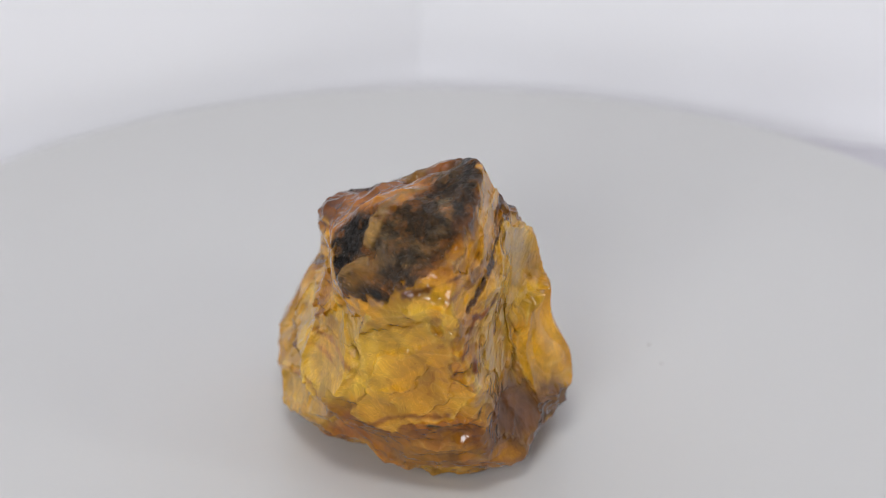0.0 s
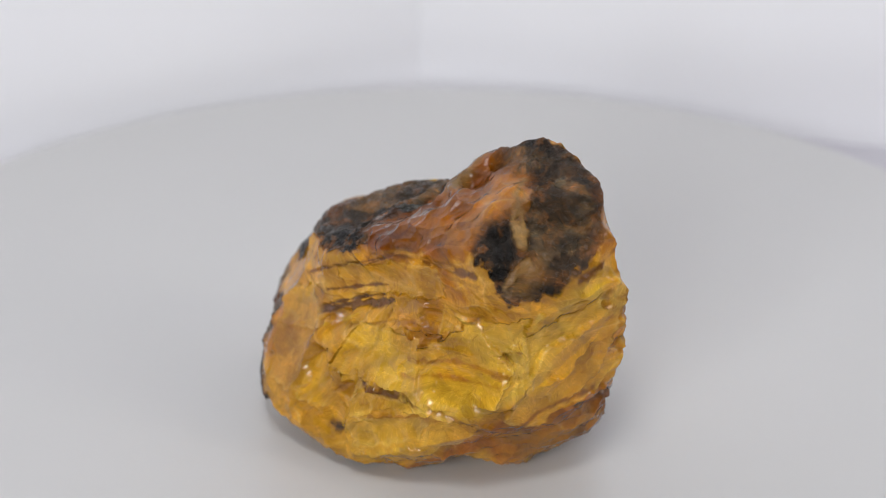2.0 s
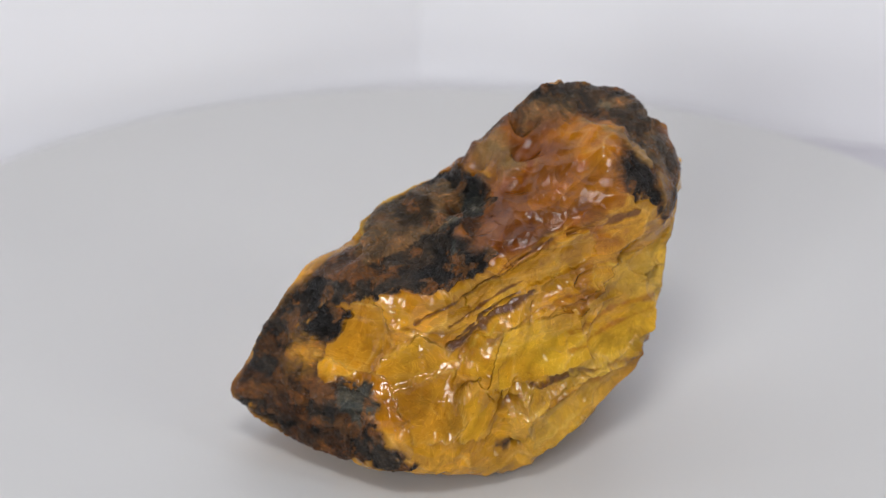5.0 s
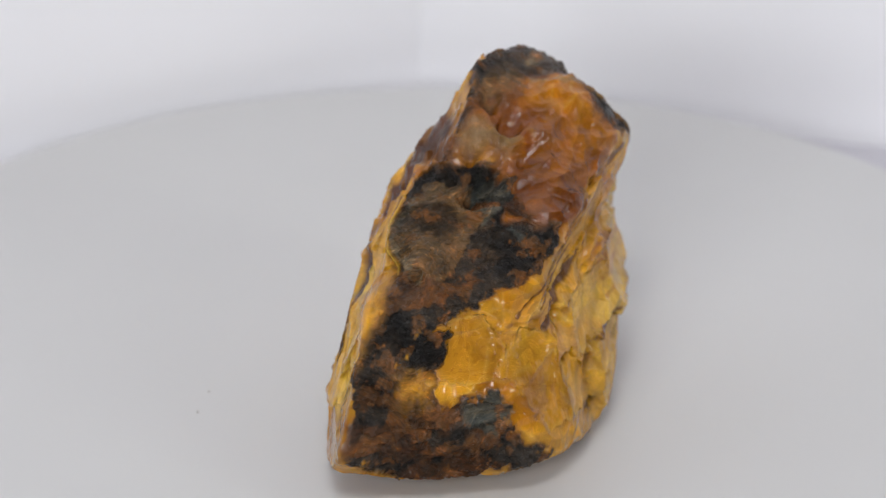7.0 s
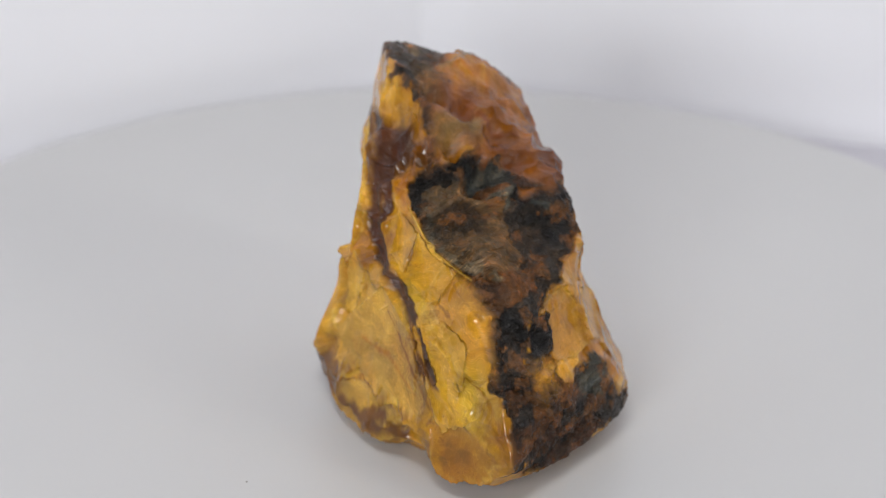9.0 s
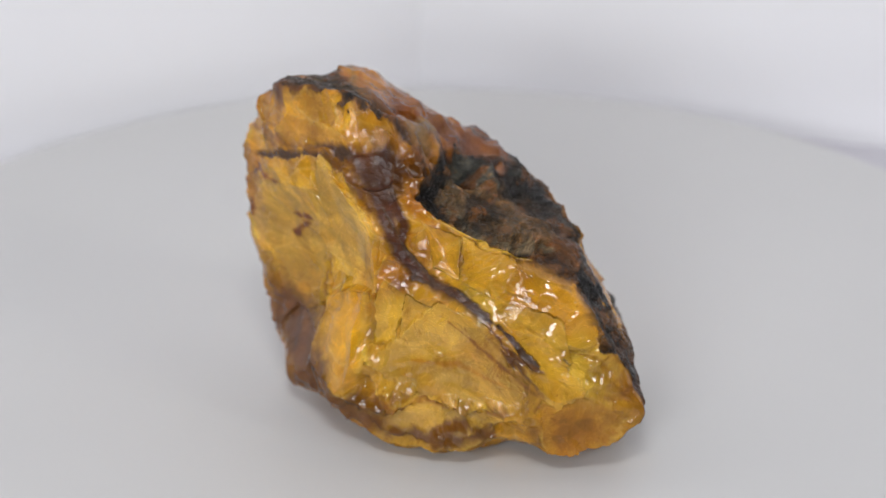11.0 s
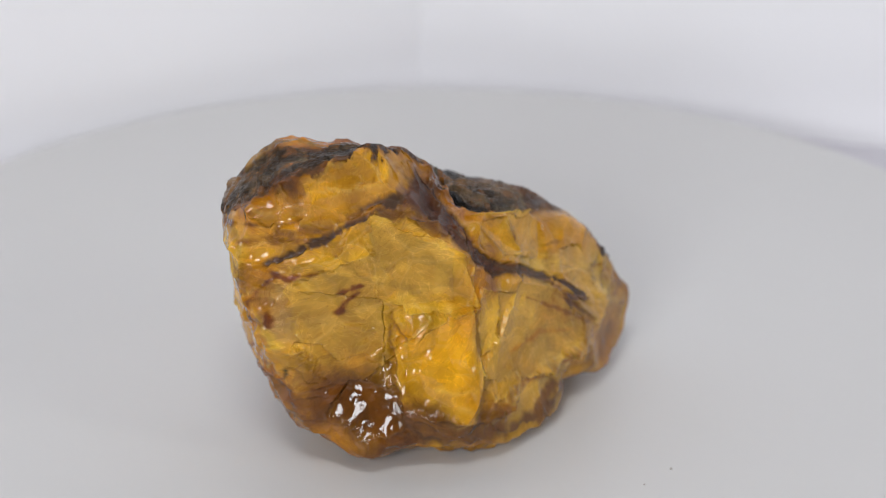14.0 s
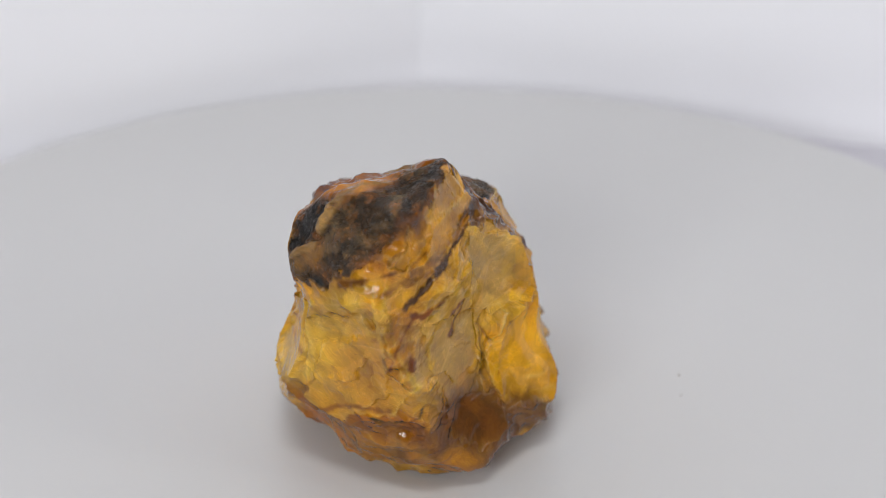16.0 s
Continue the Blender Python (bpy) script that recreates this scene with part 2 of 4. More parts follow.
# smaller ones of the same kind
SWELL_END = [
    (-169.2, -30.3, 7.0, 0.59),
    (-169.2, 33.3, 4.5, 0.64),
    (-166.7, 66.8, 4.5, 0.60),
    (-156.4, 34.6, 4.5, -0.77),
    (-154.4, -22.3, 4.5, -1.02),
    (-143.4, 69.1, 11.0, 0.66),
    (-131.8, -13.4, 4.5, -0.86),
    (-131.7, 37.1, 4.5, -0.53),
    (-130.1, 46.8, 4.5, -0.67),
    (-129.6, 22.6, 7.0, 1.26),
    (-127.4, -44.5, 4.5, -0.70),
    (-126.5, -24.9, 4.5, 0.50),
    (-119.2, 43.1, 4.5, 1.03),
    (-111.8, -5.7, 4.5, -0.29),
    (-111.8, 16.1, 7.0, -0.50),
    (-107.9, -48.1, 7.0, 0.40),
    (-103.8, 79.2, 4.5, 0.52),
    (-100.7, 51.7, 4.5, -0.95),
    (-100.2, 38.5, 7.0, 0.31),
    (-99.5, 0.3, 4.5, 0.47),
]
SWELL_FACE = [
    (-96.3, 19.8, 11.0, -0.41),
    (-94.7, -18.6, 4.5, 0.62),
    (-87.3, 12.0, 4.5, 0.52),
    (-84.0, -4.5, 4.5, -0.56),
    (-82.8, -21.6, 4.5, -1.41),
    (-82.0, 18.9, 4.5, -0.54),
    (-82.0, 38.0, 4.5, -0.65),
    (-81.5, -39.2, 7.0, -0.59),
    (-81.3, 4.7, 4.5, 0.46),
    (-80.2, 47.6, 4.5, 0.56),
    (-74.3, 64.2, 4.5, 0.82),
    (-74.2, -19.2, 4.5, 2.31),
    (-54.0, 63.4, 4.5, -0.96),
    (-51.6, -64.0, 11.0, -0.69),
    (-44.8, 50.0, 4.5, 0.98),
    (-42.0, -18.2, 4.5, -1.23),
    (-41.8, -6.8, 4.5, 0.71),
    (-39.6, -27.2, 11.0, -1.72),
    (-15.9, -67.9, 7.0, -0.53),
    (-13.8, -7.2, 11.0, -0.83),
]
SWELL_SIDE = [
    (-13.6, -44.5, 4.5, 0.68),
    (-13.1, -37.0, 4.5, 1.19),
    (-8.3, 40.7, 11.0, -0.28),
    (-7.2, -33.2, 4.5, 2.18),
    (-5.9, -25.8, 11.0, -1.52),
    (-2.7, -38.8, 4.5, -2.26),
    (-0.6, -47.0, 11.0, -0.73),
    (0.8, 67.8, 7.0, -0.60),
    (2.3, 24.1, 4.5, 0.46),
    (5.1, 8.3, 4.5, -0.72),
    (39.0, -52.1, 11.0, -0.32),
    (63.5, -6.9, 4.5, 0.51),
    (67.3, -42.7, 4.5, -1.80),
    (73.2, 19.6, 7.0, -1.10),
    (76.1, 1.7, 4.5, -0.52),
    (76.8, -37.6, 4.5, 0.66),
    (82.2, 17.2, 4.5, -0.56),
    (82.8, -15.4, 7.0, 0.76),
    (85.9, -30.7, 4.5, -0.31),
    (87.0, 7.5, 4.5, 1.77),
]
SWELL_FOOT = [
    (66.8, -39.9, 2.6, -3.6),
    (-178.6, -38.3, 2.2, -3.2),
    (91.2, -7.1, 4.5, 0.62),
    (92.7, 14.9, 4.5, 0.73),
    (97.1, -2.9, 4.5, -1.40),
    (105.3, 10.9, 7.0, 0.78),
    (119.7, -36.5, 7.0, -0.27),
    (123.7, 1.9, 4.5, -0.68),
    (127.0, -8.6, 11.0, -0.26),
    (128.4, 9.0, 4.5, 0.81),
    (136.6, 15.0, 7.0, 1.13),
    (142.8, 59.6, 4.5, -1.44),
    (142.8, 59.6, 4.5, -1.44),
    (146.0, 17.3, 11.0, 0.74),
    (153.0, 3.4, 4.5, -0.86),
    (156.3, 34.0, 4.5, 0.89),
    (160.2, -3.7, 11.0, -0.55),
    (174.8, -32.6, 4.5, -1.94),
    (174.8, -32.6, 4.5, -1.94),
]


def stone_radius(dirs):
    """How far the stone reaches from its heart: cleaved planes, softly met, then swellings and hollows."""
    inv = np.zeros(len(dirs))
    for az, el, dist in CLEAVES:
        inv += (np.maximum(dirs @ heading(az, el), 1e-3) / dist) ** 42.0
    r = inv ** (-1 / 42.0)
    for rows in (BUMPS_END, BUMPS_FACE, BUMPS_SIDE, BUMPS_BACK, BUMPS_FOOT, SWELL_END, SWELL_FACE, SWELL_SIDE, SWELL_FOOT):
        for az, el, spread, height in rows:
            r += height * np.exp((dirs @ heading(az, el) - 1) / math.radians(spread) ** 2)
    return r / 1000


def lattice(ix, iy, iz, salt):
    h = (ix * 374761393 + iy * 668265263 + iz * 2147483647 + salt * 974634777).astype(np.int64) & 0x7FFFFFFF
    h = ((h ^ (h >> 13)) * 1274126177) & 0x7FFFFFFF
    h = ((h ^ (h >> 16)) * 461845907) & 0x7FFFFFFF
    return ((h ^ (h >> 15)) & 0xFFFFF) / 0xFFFFF


def value_noise(p, salt=0):
    i = np.floor(p).astype(np.int64)
    f = p - i
    f = f * f * f * (f * (f * 6 - 15) + 10)
    out = 0
    for dx in (0, 1):
        for dy in (0, 1):
            for dz in (0, 1):
                w = (f[:, 0] if dx else 1 - f[:, 0]) * (f[:, 1] if dy else 1 - f[:, 1]) * (f[:, 2] if dz else 1 - f[:, 2])
                out = out + w * lattice(i[:, 0] + dx, i[:, 1] + dy, i[:, 2] + dz, salt)
    return out * 2 - 1


def fractal(p, octaves=4, salt=0, gain=0.5):
    total, amp = 0, 1.0
    for k in range(octaves):
        total = total + amp * value_noise(p * 2 ** k + 17.3 * k, salt + k)
        amp *= gain
    return total


def scallops(p, salt=0):
    """Shell-shaped chips: distance to the nearest and second nearest of scattered centres."""
    i = np.floor(p).astype(np.int64)
    near, second, mark = np.full(len(p), 9.0), np.full(len(p), 9.0), np.zeros(len(p))
    for dx in (-1, 0, 1):
        for dy in (-1, 0, 1):
            for dz in (-1, 0, 1):
                c = i + np.array((dx, dy, dz))
                q = np.stack([c[:, k] + lattice(c[:, 0], c[:, 1], c[:, 2], salt + 5 + k) for k in range(3)], 1)
                d = np.linalg.norm(p - q, axis=1)
                second = np.minimum(second, np.maximum(near, d))
                mark = np.where(d < near, q[:, 0] * 7.13 + q[:, 1] * 3.7 + q[:, 2] * 5.9, mark)
                near = np.minimum(near, d)
    return near, second, mark - np.floor(mark)


def ico(level):
    bm = bmesh.new()
    bmesh.ops.create_icosphere(bm, subdivisions=level, radius=1)
    me = bpy.data.meshes.new("rough")
    bm.to_mesh(me)
    bm.free()
    co = np.empty(len(me.vertices) * 3)
    me.vertices.foreach_get("co", co)
    tri = np.empty(len(me.polygons) * 3, dtype=np.int32)
    me.polygons.foreach_get("vertices", tri)
    bpy.data.meshes.remove(me)
    return co.reshape(-1, 3), tri.reshape(-1, 3)


DIRS, TRIS = ico(9)
DIRS /= np.linalg.norm(DIRS, axis=1)[:, None]
RADIUS = stone_radius(DIRS)
SPOT = DIRS * RADIUS[:, None]
# ragged edges for every drawn boundary, in degrees
RAG = 1.1 * fractal(SPOT * 160, 3, 40) + 0.9 * fractal(SPOT * 600, 3, 60)

# slow unevenness of the broken faces
SWAY = fractal(SPOT * 120, 2, 90)

# albedo, rind share, and relief of the layer in millimetres
TONES = {
    "gold": ((0.60, 0.325, 0.032), 0.0, 0.0),
    "honey": ((0.62, 0.34, 0.030), 0.0, 0.0),
    "palegold": ((0.60, 0.37, 0.055), 0.0, 0.0),
    "oldgold": ((0.46, 0.235, 0.032), 0.0, 0.0),
    "orangegold": ((0.57, 0.27, 0.022), 0.0, 0.0),
    "ochre": ((0.46, 0.22, 0.022), 0.0, 0.0),
    "ochreline": ((0.36, 0.165, 0.018), 0.0, -0.15),
    # carved crease; its darker colour also paints in the crease's shade
    "groove": ((0.38, 0.18, 0.02), 0.0, -0.32),
    "dull": ((0.42, 0.23, 0.045), 0.0, 0.0),
    "mauve": ((0.40, 0.24, 0.11), 0.0, 0.0),
    # raised ridge; its paler colour also paints in the bright edge
    "pale": ((0.66, 0.41, 0.07), 0.0, 0.35),
    "paleorange": ((0.52, 0.25, 0.05), 0.0, 0.0),
    "tanlight": ((0.40, 0.19, 0.04), 0.1, 0.2),
    "tanbrown": ((0.092, 0.062, 0.037), 0.6, 0.0),
    "amberlight": ((0.66, 0.30, 0.010), 0.0, 0.0),
    "amberdeep": ((0.50, 0.22, 0.012), 0.0, 0.0),
    "amber": ((0.32, 0.100, 0.004), 0.0, 0.0),
    "amberdull": ((0.26, 0.13, 0.03), 0.25, 0.0),
    "orange": ((0.38, 0.135, 0.007), 0.0, 0.0),
    "rustlight": ((0.17, 0.055, 0.006), 0.05, 0.0),
    "rust": ((0.18, 0.05, 0.007), 0.1, 0.0),
    "umber": ((0.17, 0.068, 0.014), 0.0, 0.0),
    "umberlight": ((0.29, 0.120, 0.014), 0.0, 0.0),
    "crust": ((0.030, 0.025, 0.021), 1.0, -0.2),
    "slate": ((0.070, 0.078, 0.074), 1.0, -0.1),
    "crustbrown": ((0.125, 0.080, 0.041), 1.0, -0.05),
    "crustrust": ((0.11, 0.048, 0.017), 0.9, 0.05),
    "crustumber": ((0.052, 0.034, 0.022), 0.9, -0.1),
    "crustgrey": ((0.150, 0.125, 0.085), 1.0, 0.0),
    "halo": ((0.19, 0.068, 0.009), 0.05, 0.0),
    "vein": ((0.085, 0.026, 0.009), 0.2, -0.7),
    "veindark": ((0.085, 0.045, 0.030), 0.3, -0.6),
    "veinsoft": ((0.14, 0.062, 0.026), 0.1, -0.4),
    "veinthin": ((0.17, 0.068, 0.018), 0.0, -0.35),
    "greenline": ((0.05, 0.055, 0.030), 0.5, -0.3),
    "russet": ((0.24, 0.075, 0.004), 0.10, 0.0),
    "fox": ((0.42, 0.15, 0.005), 0.05, 0.0),
    "drab": ((0.115, 0.076, 0.040), 0.95, 0.1),
    "buff": ((0.27, 0.155, 0.055), 0.3, 0.15),
    "sun": ((0.68, 0.35, 0.016), 0.0, 0.0),
    "lemon": ((0.64, 0.375, 0.036), 0.0, 0.0),
    "sand": ((0.50, 0.29, 0.050), 0.0, 0.0),
    "toffee": ((0.44, 0.205, 0.022), 0.0, 0.0),
    "black": ((0.02, 0.018, 0.015), 0.5, -0.6),
}
TINT = np.tile(np.array((0.55, 0.275, 0.026)), (len(DIRS), 1))
RIND, LAYER, BELONGS = np.zeros(len(DIRS)), np.zeros(len(DIRS)), np.zeros(len(DIRS), dtype=np.int32)
# how far the skin is one smooth broken face
POLISH = np.zeros(len(DIRS))


def flatten(points, about):
    """Directions seen on the plane that touches the sphere at about, in degrees."""
    side = np.cross((0.0, 0.0, 1.0), about)
    side /= np.linalg.norm(side)
    up = np.cross(about, side)
    k = 2 * np.degrees(1) / (1 + np.maximum(points @ about, -0.6))
    return np.stack([points @ side * k, points @ up * k], 1)


def near(points, about):
    """The part of the skin within ten degrees of the given directions."""
    reach = math.acos(min(1.0, float((points @ about).min()))) + math.radians(10)
    return np.nonzero(DIRS @ about > math.cos(min(reach, 1.7)))[0]


def to_segment(p, a, b):
    ab = b - a
    s = np.clip(((p - a) @ ab) / max(ab @ ab, 1e-9), 0, 1)
    return np.linalg.norm(p - a - s[:, None] * ab, axis=1), s


def lay(kind, which, inside, soft, share=1.0):
    colour, rind, relief = TONES[kind]
    m = np.clip(inside / soft * 0.5 + 0.5, 0, 1)
    m = m * m * (3 - 2 * m) * share
    if share < 1:
        m = m * (1 - RIND[which])
    TINT[which] += (np.array(colour) - TINT[which]) * m[:, None]
    RIND[which] += (rind - RIND[which]) * m
    LAYER[which] += (relief - LAYER[which]) * m
    if kind.startswith("crust"):
        BELONGS[which[m > 0.5]] = 1
    elif kind in ("vein", "veindark"):
        BELONGS[which[m > 0.5]] = 2
    elif rind < 0.2:
        BELONGS[which[m > 0.5]] = 0


def outline_depth(p, c):
    """How deep each point lies inside the outline c, negative outside."""
    dist, odd = np.full(len(p), 1e9), np.zeros(len(p), dtype=bool)
    for a, b in zip(c, np.roll(c, -1, 0)):
        dist = np.minimum(dist, to_segment(p, a, b)[0])
        span = (a[1] > p[:, 1]) != (b[1] > p[:, 1])
        odd ^= span & (p[:, 0] < (b[0] - a[0]) * (p[:, 1] - a[1]) / (b[1] - a[1] + 1e-12) + a[0])
    return np.where(odd, dist, -dist)


def patch(kind, *outline):
    """A patch of another tone, its outline given as bearing and slope from the heart."""
    corner = heading(*np.array(outline).T)
    about = corner.mean(0)
    about /= np.linalg.norm(about)
    which = near(corner, about)
    p, c = flatten(DIRS[which], about), flatten(corner, about)
    soft = 0.7 if TONES[kind][1] > 0.5 else 4.0
    inside = outline_depth(p, c)
    if TONES[kind][1] > 0.8:
        lay("halo", which, inside + 0.7 + 1.2 * RAG[which], 2.0, 0.5)
        lay(kind, which, inside + 1.5 * RAG[which], soft)
    else:
        lay(kind, which, inside + RAG[which], soft)


def shard(kind, hollow, *outline):
    """One broken face: a plane laid through the skin inside the outline, dished by hollow millimetres,
    with faint ripples that run out from its first corner, and a crisp edge whose glint is in the colour."""
    corner = heading(*np.array(outline).T)
    about = corner.mean(0)
    about /= np.linalg.norm(about)
    which = near(corner, about)
    p, c = flatten(DIRS[which], about), flatten(corner, about)
    inside = outline_depth(p, c) + 0.8 * RAG[which]
    core = inside > 0.3
    if core.sum() < 40:
        return
    spot = DIRS[which[core]] * RADIUS[which[core]][:, None]
    mid = spot.mean(0)
    normal = np.linalg.svd(spot - mid, full_matrices=False)[2][2]
    normal *= np.sign(normal @ mid)
    flat = (normal @ mid) / np.maximum(DIRS[which] @ normal, 0.3)
    deep = np.clip(inside / max(inside.max(), 1.0), 0, 1)
    ring = np.linalg.norm(p - c[0], axis=1)
    ripple = 0.03 * np.sin(ring * 1.7 + 0.8 * SWAY[which]) * np.clip(0.3 + SWAY[which], 0, 1) + 0.28 * SWAY[which]
    aim = flat + (1.7 * hollow * (0.45 - (1 - (1 - deep) ** 2)) + ripple) / 1000
    m = np.clip(inside / 1.4 + 0.5, 0, 1)
    m = m * m * (3 - 2 * m) * (1 - 0.9 * np.clip(RIND[which] * 1.5, 0, 1)) * (BELONGS[which] == 0)
    RADIUS[which] += m * np.clip(aim - RADIUS[which], -0.0011, 0.0011)
    POLISH[which] = np.maximum(POLISH[which], m)
    TINT[which] += (np.array(TONES[kind][0]) - TINT[which]) * (0.7 * m)[:, None]
    LAYER[which] *= 1 - 0.7 * m
    # pale edge line: highlight and translucency of the ridge, painted into the tint
    rim_glint = m * np.clip(1 - np.abs(inside - 0.5) / 0.6, 0, 1) * np.clip(0.3 + RAG[which], 0, 1)
    TINT[which] += (np.array((0.72, 0.48, 0.12)) - TINT[which]) * (0.5 * rim_glint)[:, None]


def stroke(kind, first, last, *path):
    """A vein along a path, its half width in degrees running from first to last."""
    node = heading(*np.array(path).T)
    about = node.mean(0)
    about /= np.linalg.norm(about)
    which = near(node, about)
    p, c = flatten(DIRS[which], about), flatten(node, about)
    inside = np.full(len(p), -1e9)
    count = len(c) - 1
    for k in range(count):
        d, s = to_segment(p, c[k], c[k + 1])
        inside = np.maximum(inside, first + (last - first) * (k + s) / count - d)
    lay(kind, which, inside + (0.9 if kind in ("veindark", "veinsoft") else 0.6) * RAG[which], max(0.7, 0.6 * first))


patch("honey", (174.5, -6.8), (-147.0, 6.7), (-121.6, 13.3), (-100.4, 11.1), (-90.3, 13.3), (-85.0, -11.8), (-115.7, -13.8), (-130.6, -20.1), (-147.8, -17.5), (-164.0, -19.6), (170.7, -22.1), (174.8, -13.8))
patch("orangegold", (132.3, -19.0), (143.1, -13.3), (164.3, -14.8), (168.8, -24.1), (177.8, -33.1), (169.2, -37.4), (154.6, -33.3), (144.5, -27.7))
patch("gold", (-177.8, -36.4), (-171.0, -31.7), (-146.0, -20.5), (-125.5, -23.7), (-133.2, -31.0), (-147.2, -34.0), (-155.3, -54.5), (-174.6, -44.6))
patch("orangegold", (-128.7, 20.3), (-119.2, 23.9), (-108.6, 17.6), (-89.2, 23.4), (-88.3, 15.5), (-95.2, 8.8), (-115.8, 13.0), (-127.3, 9.2), (-134.8, 9.6))
patch("ochre", (-116.0, 9.6), (-100.7, 9.3), (-91.6, -0.2), (-96.3, -12.6), (-115.6, -14.0))
patch("amberlight", (160.4, -24.3), (176.7, -15.5), (-167.0, -16.8), (178.4, -28.7), (170.4, -23.2))
patch("gold", (158.9, -11.3), (-174.7, -11.4), (-151.2, -15.2), (-144.9, -27.5), (-171.4, -33.0), (172.4, -33.4), (167.1, -23.3))
patch("orangegold", (106.6, -7.2), (114.0, 5.7), (130.3, 6.5), (147.1, 6.4), (154.6, -5.7), (144.8, -15.4), (145.2, -22.4), (133.7, -20.7), (116.7, -14.4), (108.4, -12.5))
patch("honey", (-81.2, 13.2), (-66.6, 30.2), (-44.5, 43.3), (-8.2, 24.1), (-4.4, -5.1), (-45.9, -12.3), (-47.5, -24.3), (-70.8, -25.5), (-77.8, -16.6))
patch("amberlight", (-40.4, -20.8), (-20.0, -3.7), (-7.3, -4.9), (-5.5, -25.7), (-12.2, -34.3), (-27.9, -31.8), (-40.5, -29.5))
patch("oldgold", (11.5, -20.4), (38.1, -4.1), (61.6, -11.1), (71.6, -22.7), (72.4, -32.3), (26.9, -39.5), (14.9, -32.7))
patch("amberdeep", (-40.9, 73.9), (-28.6, 79.8), (12.8, 75.6), (23.0, 58.5), (39.1, 49.8), (67.5, 32.2), (90.6, 16.2), (94.5, 6.2), (92.1, -4.8), (89.3, -15.0), (82.5, -15.1), (73.5, -9.1), (63.8, -0.4), (39.0, 19.4), (10.4, 43.6), (-7.6, 61.7))
patch("amberlight", (-86.2, 37.4), (-80.6, 45.7), (-71.5, 62.5), (-119.2, 61.4), (-60.3, 76.7), (-55.2, 58.9), (-71.6, 42.8), (-77.1, 35.9), (-82.4, 35.3))
patch("amberdeep", (-81.7, 32.8), (-70.0, 43.6), (-58.2, 54.4), (-70.3, 40.0), (-80.2, 27.3), (-85.0, 25.8))
patch("amberlight", (-49.9, -8.9), (-29.3, -9.2), (-4.5, -0.6), (-6.9, -34.9), (-23.5, -35.1), (-41.7, -34.2), (-47.8, -25.4))
patch("dull", (20.9, 5.8), (63.6, -13.9), (65.3, -27.8), (38.0, -42.5), (3.7, -35.8), (-2.2, -17.2))
patch("oldgold", (-82.0, 8.7), (-70.7, 6.0), (-59.1, -8.9), (-55.4, -18.1), (-69.7, -27.0), (-77.8, -17.2), (-80.6, -2.1))
patch("orangegold", (-87.9, 20.3), (-85.1, 18.1), (-81.6, 1.7), (-78.3, -16.8), (-81.3, -15.8), (-84.9, 1.8))
patch("palegold", (-106.2, 18.9), (-90.4, 25.1), (-88.8, 18.5), (-106.8, 12.2))
patch("amberlight", (-76.6, 48.3), (-68.6, 67.2), (-52.6, 56.5), (-61.9, 51.3), (-73.2, 47.3), (-79.1, 43.4))
patch("amberdeep", (-87.7, 31.8), (-81.8, 38.9), (-61.8, 51.0), (-71.4, 39.9), (-80.4, 29.2), (-86.5, 25.2))
patch("palegold", (-164.9, -19.8), (-130.8, 6.5), (-107.1, 11.6), (-94.3, 12.2), (-96.1, -3.8), (-115.1, -11.7), (-134.6, -20.4), (-162.1, -30.1))
patch("orangegold", (-91.5, 23.1), (-88.6, 18.9), (-87.7, 5.9), (-85.2, -4.1), (-89.8, -5.0), (-92.9, 12.5))
patch("mauve", (-83.9, 11.5), (-79.8, 16.4), (-74.6, 0.8), (-79.9, -5.0), (-83.5, 1.5))
patch("amberdeep", (-25.6, -11.6), (-13.3, -22.0), (-8.3, -37.3), (-38.0, -36.1), (-51.1, -32.1), (-42.8, -22.8))
patch("paleorange", (-69.2, 61.5), (-55.0, 57.9), (-66.9, 47.4), (-75.7, 37.3), (-79.2, 34.8), (-78.0, 47.3))
patch("oldgold", (-4.9, -36.9), (4.2, -3.8), (45.1, -0.6), (64.6, -22.5), (68.6, -33.4), (34.1, -40.7), (5.7, -42.8))
patch("gold", (-6.0, 57.8), (49.5, 43.3), (78.7, 19.9), (80.9, 11.0), (87.2, -0.3), (90.3, -11.2), (85.1, -14.0), (78.3, -11.6), (65.1, -4.4), (46.0, 13.2), (19.8, 36.0))
patch("mauve", (88.6, -16.0), (91.4, -13.0), (91.7, -16.1), (89.1, -19.1))
patch("paleorange", (-79.0, 40.4), (-75.1, 55.2), (-67.3, 62.0), (-71.9, 46.7))
patch("ochre", (-69.0, 51.9), (-70.6, 66.8), (-67.4, 73.4), (-55.2, 67.1), (-53.8, 57.8))
patch("palegold", (60.5, -12.9), (48.2, 2.5), (72.1, 25.8), (83.8, 13.0), (88.7, -0.7), (90.1, -13.4), (88.9, -24.4), (82.1, -26.8))
patch("crustgrey", (-89.4, 40.2), (-101.5, 46.0), (-114.0, 46.5), (-135.1, 45.0), (-142.5, 69.5), (-11.4, 83.2), (-75.8, 74.0), (-73.0, 62.6), (-78.6, 48.1))
patch("tanbrown", (-131.6, 54.3), (-156.9, 54.5), (-20.7, 85.0), (-57.1, 78.6))
patch("crustgrey", (-127.2, 32.7), (-120.0, 44.0), (-97.6, 55.0), (-82.6, 44.5), (-89.2, 34.2), (-96.3, 29.6), (-107.0, 27.5), (-119.3, 30.0))
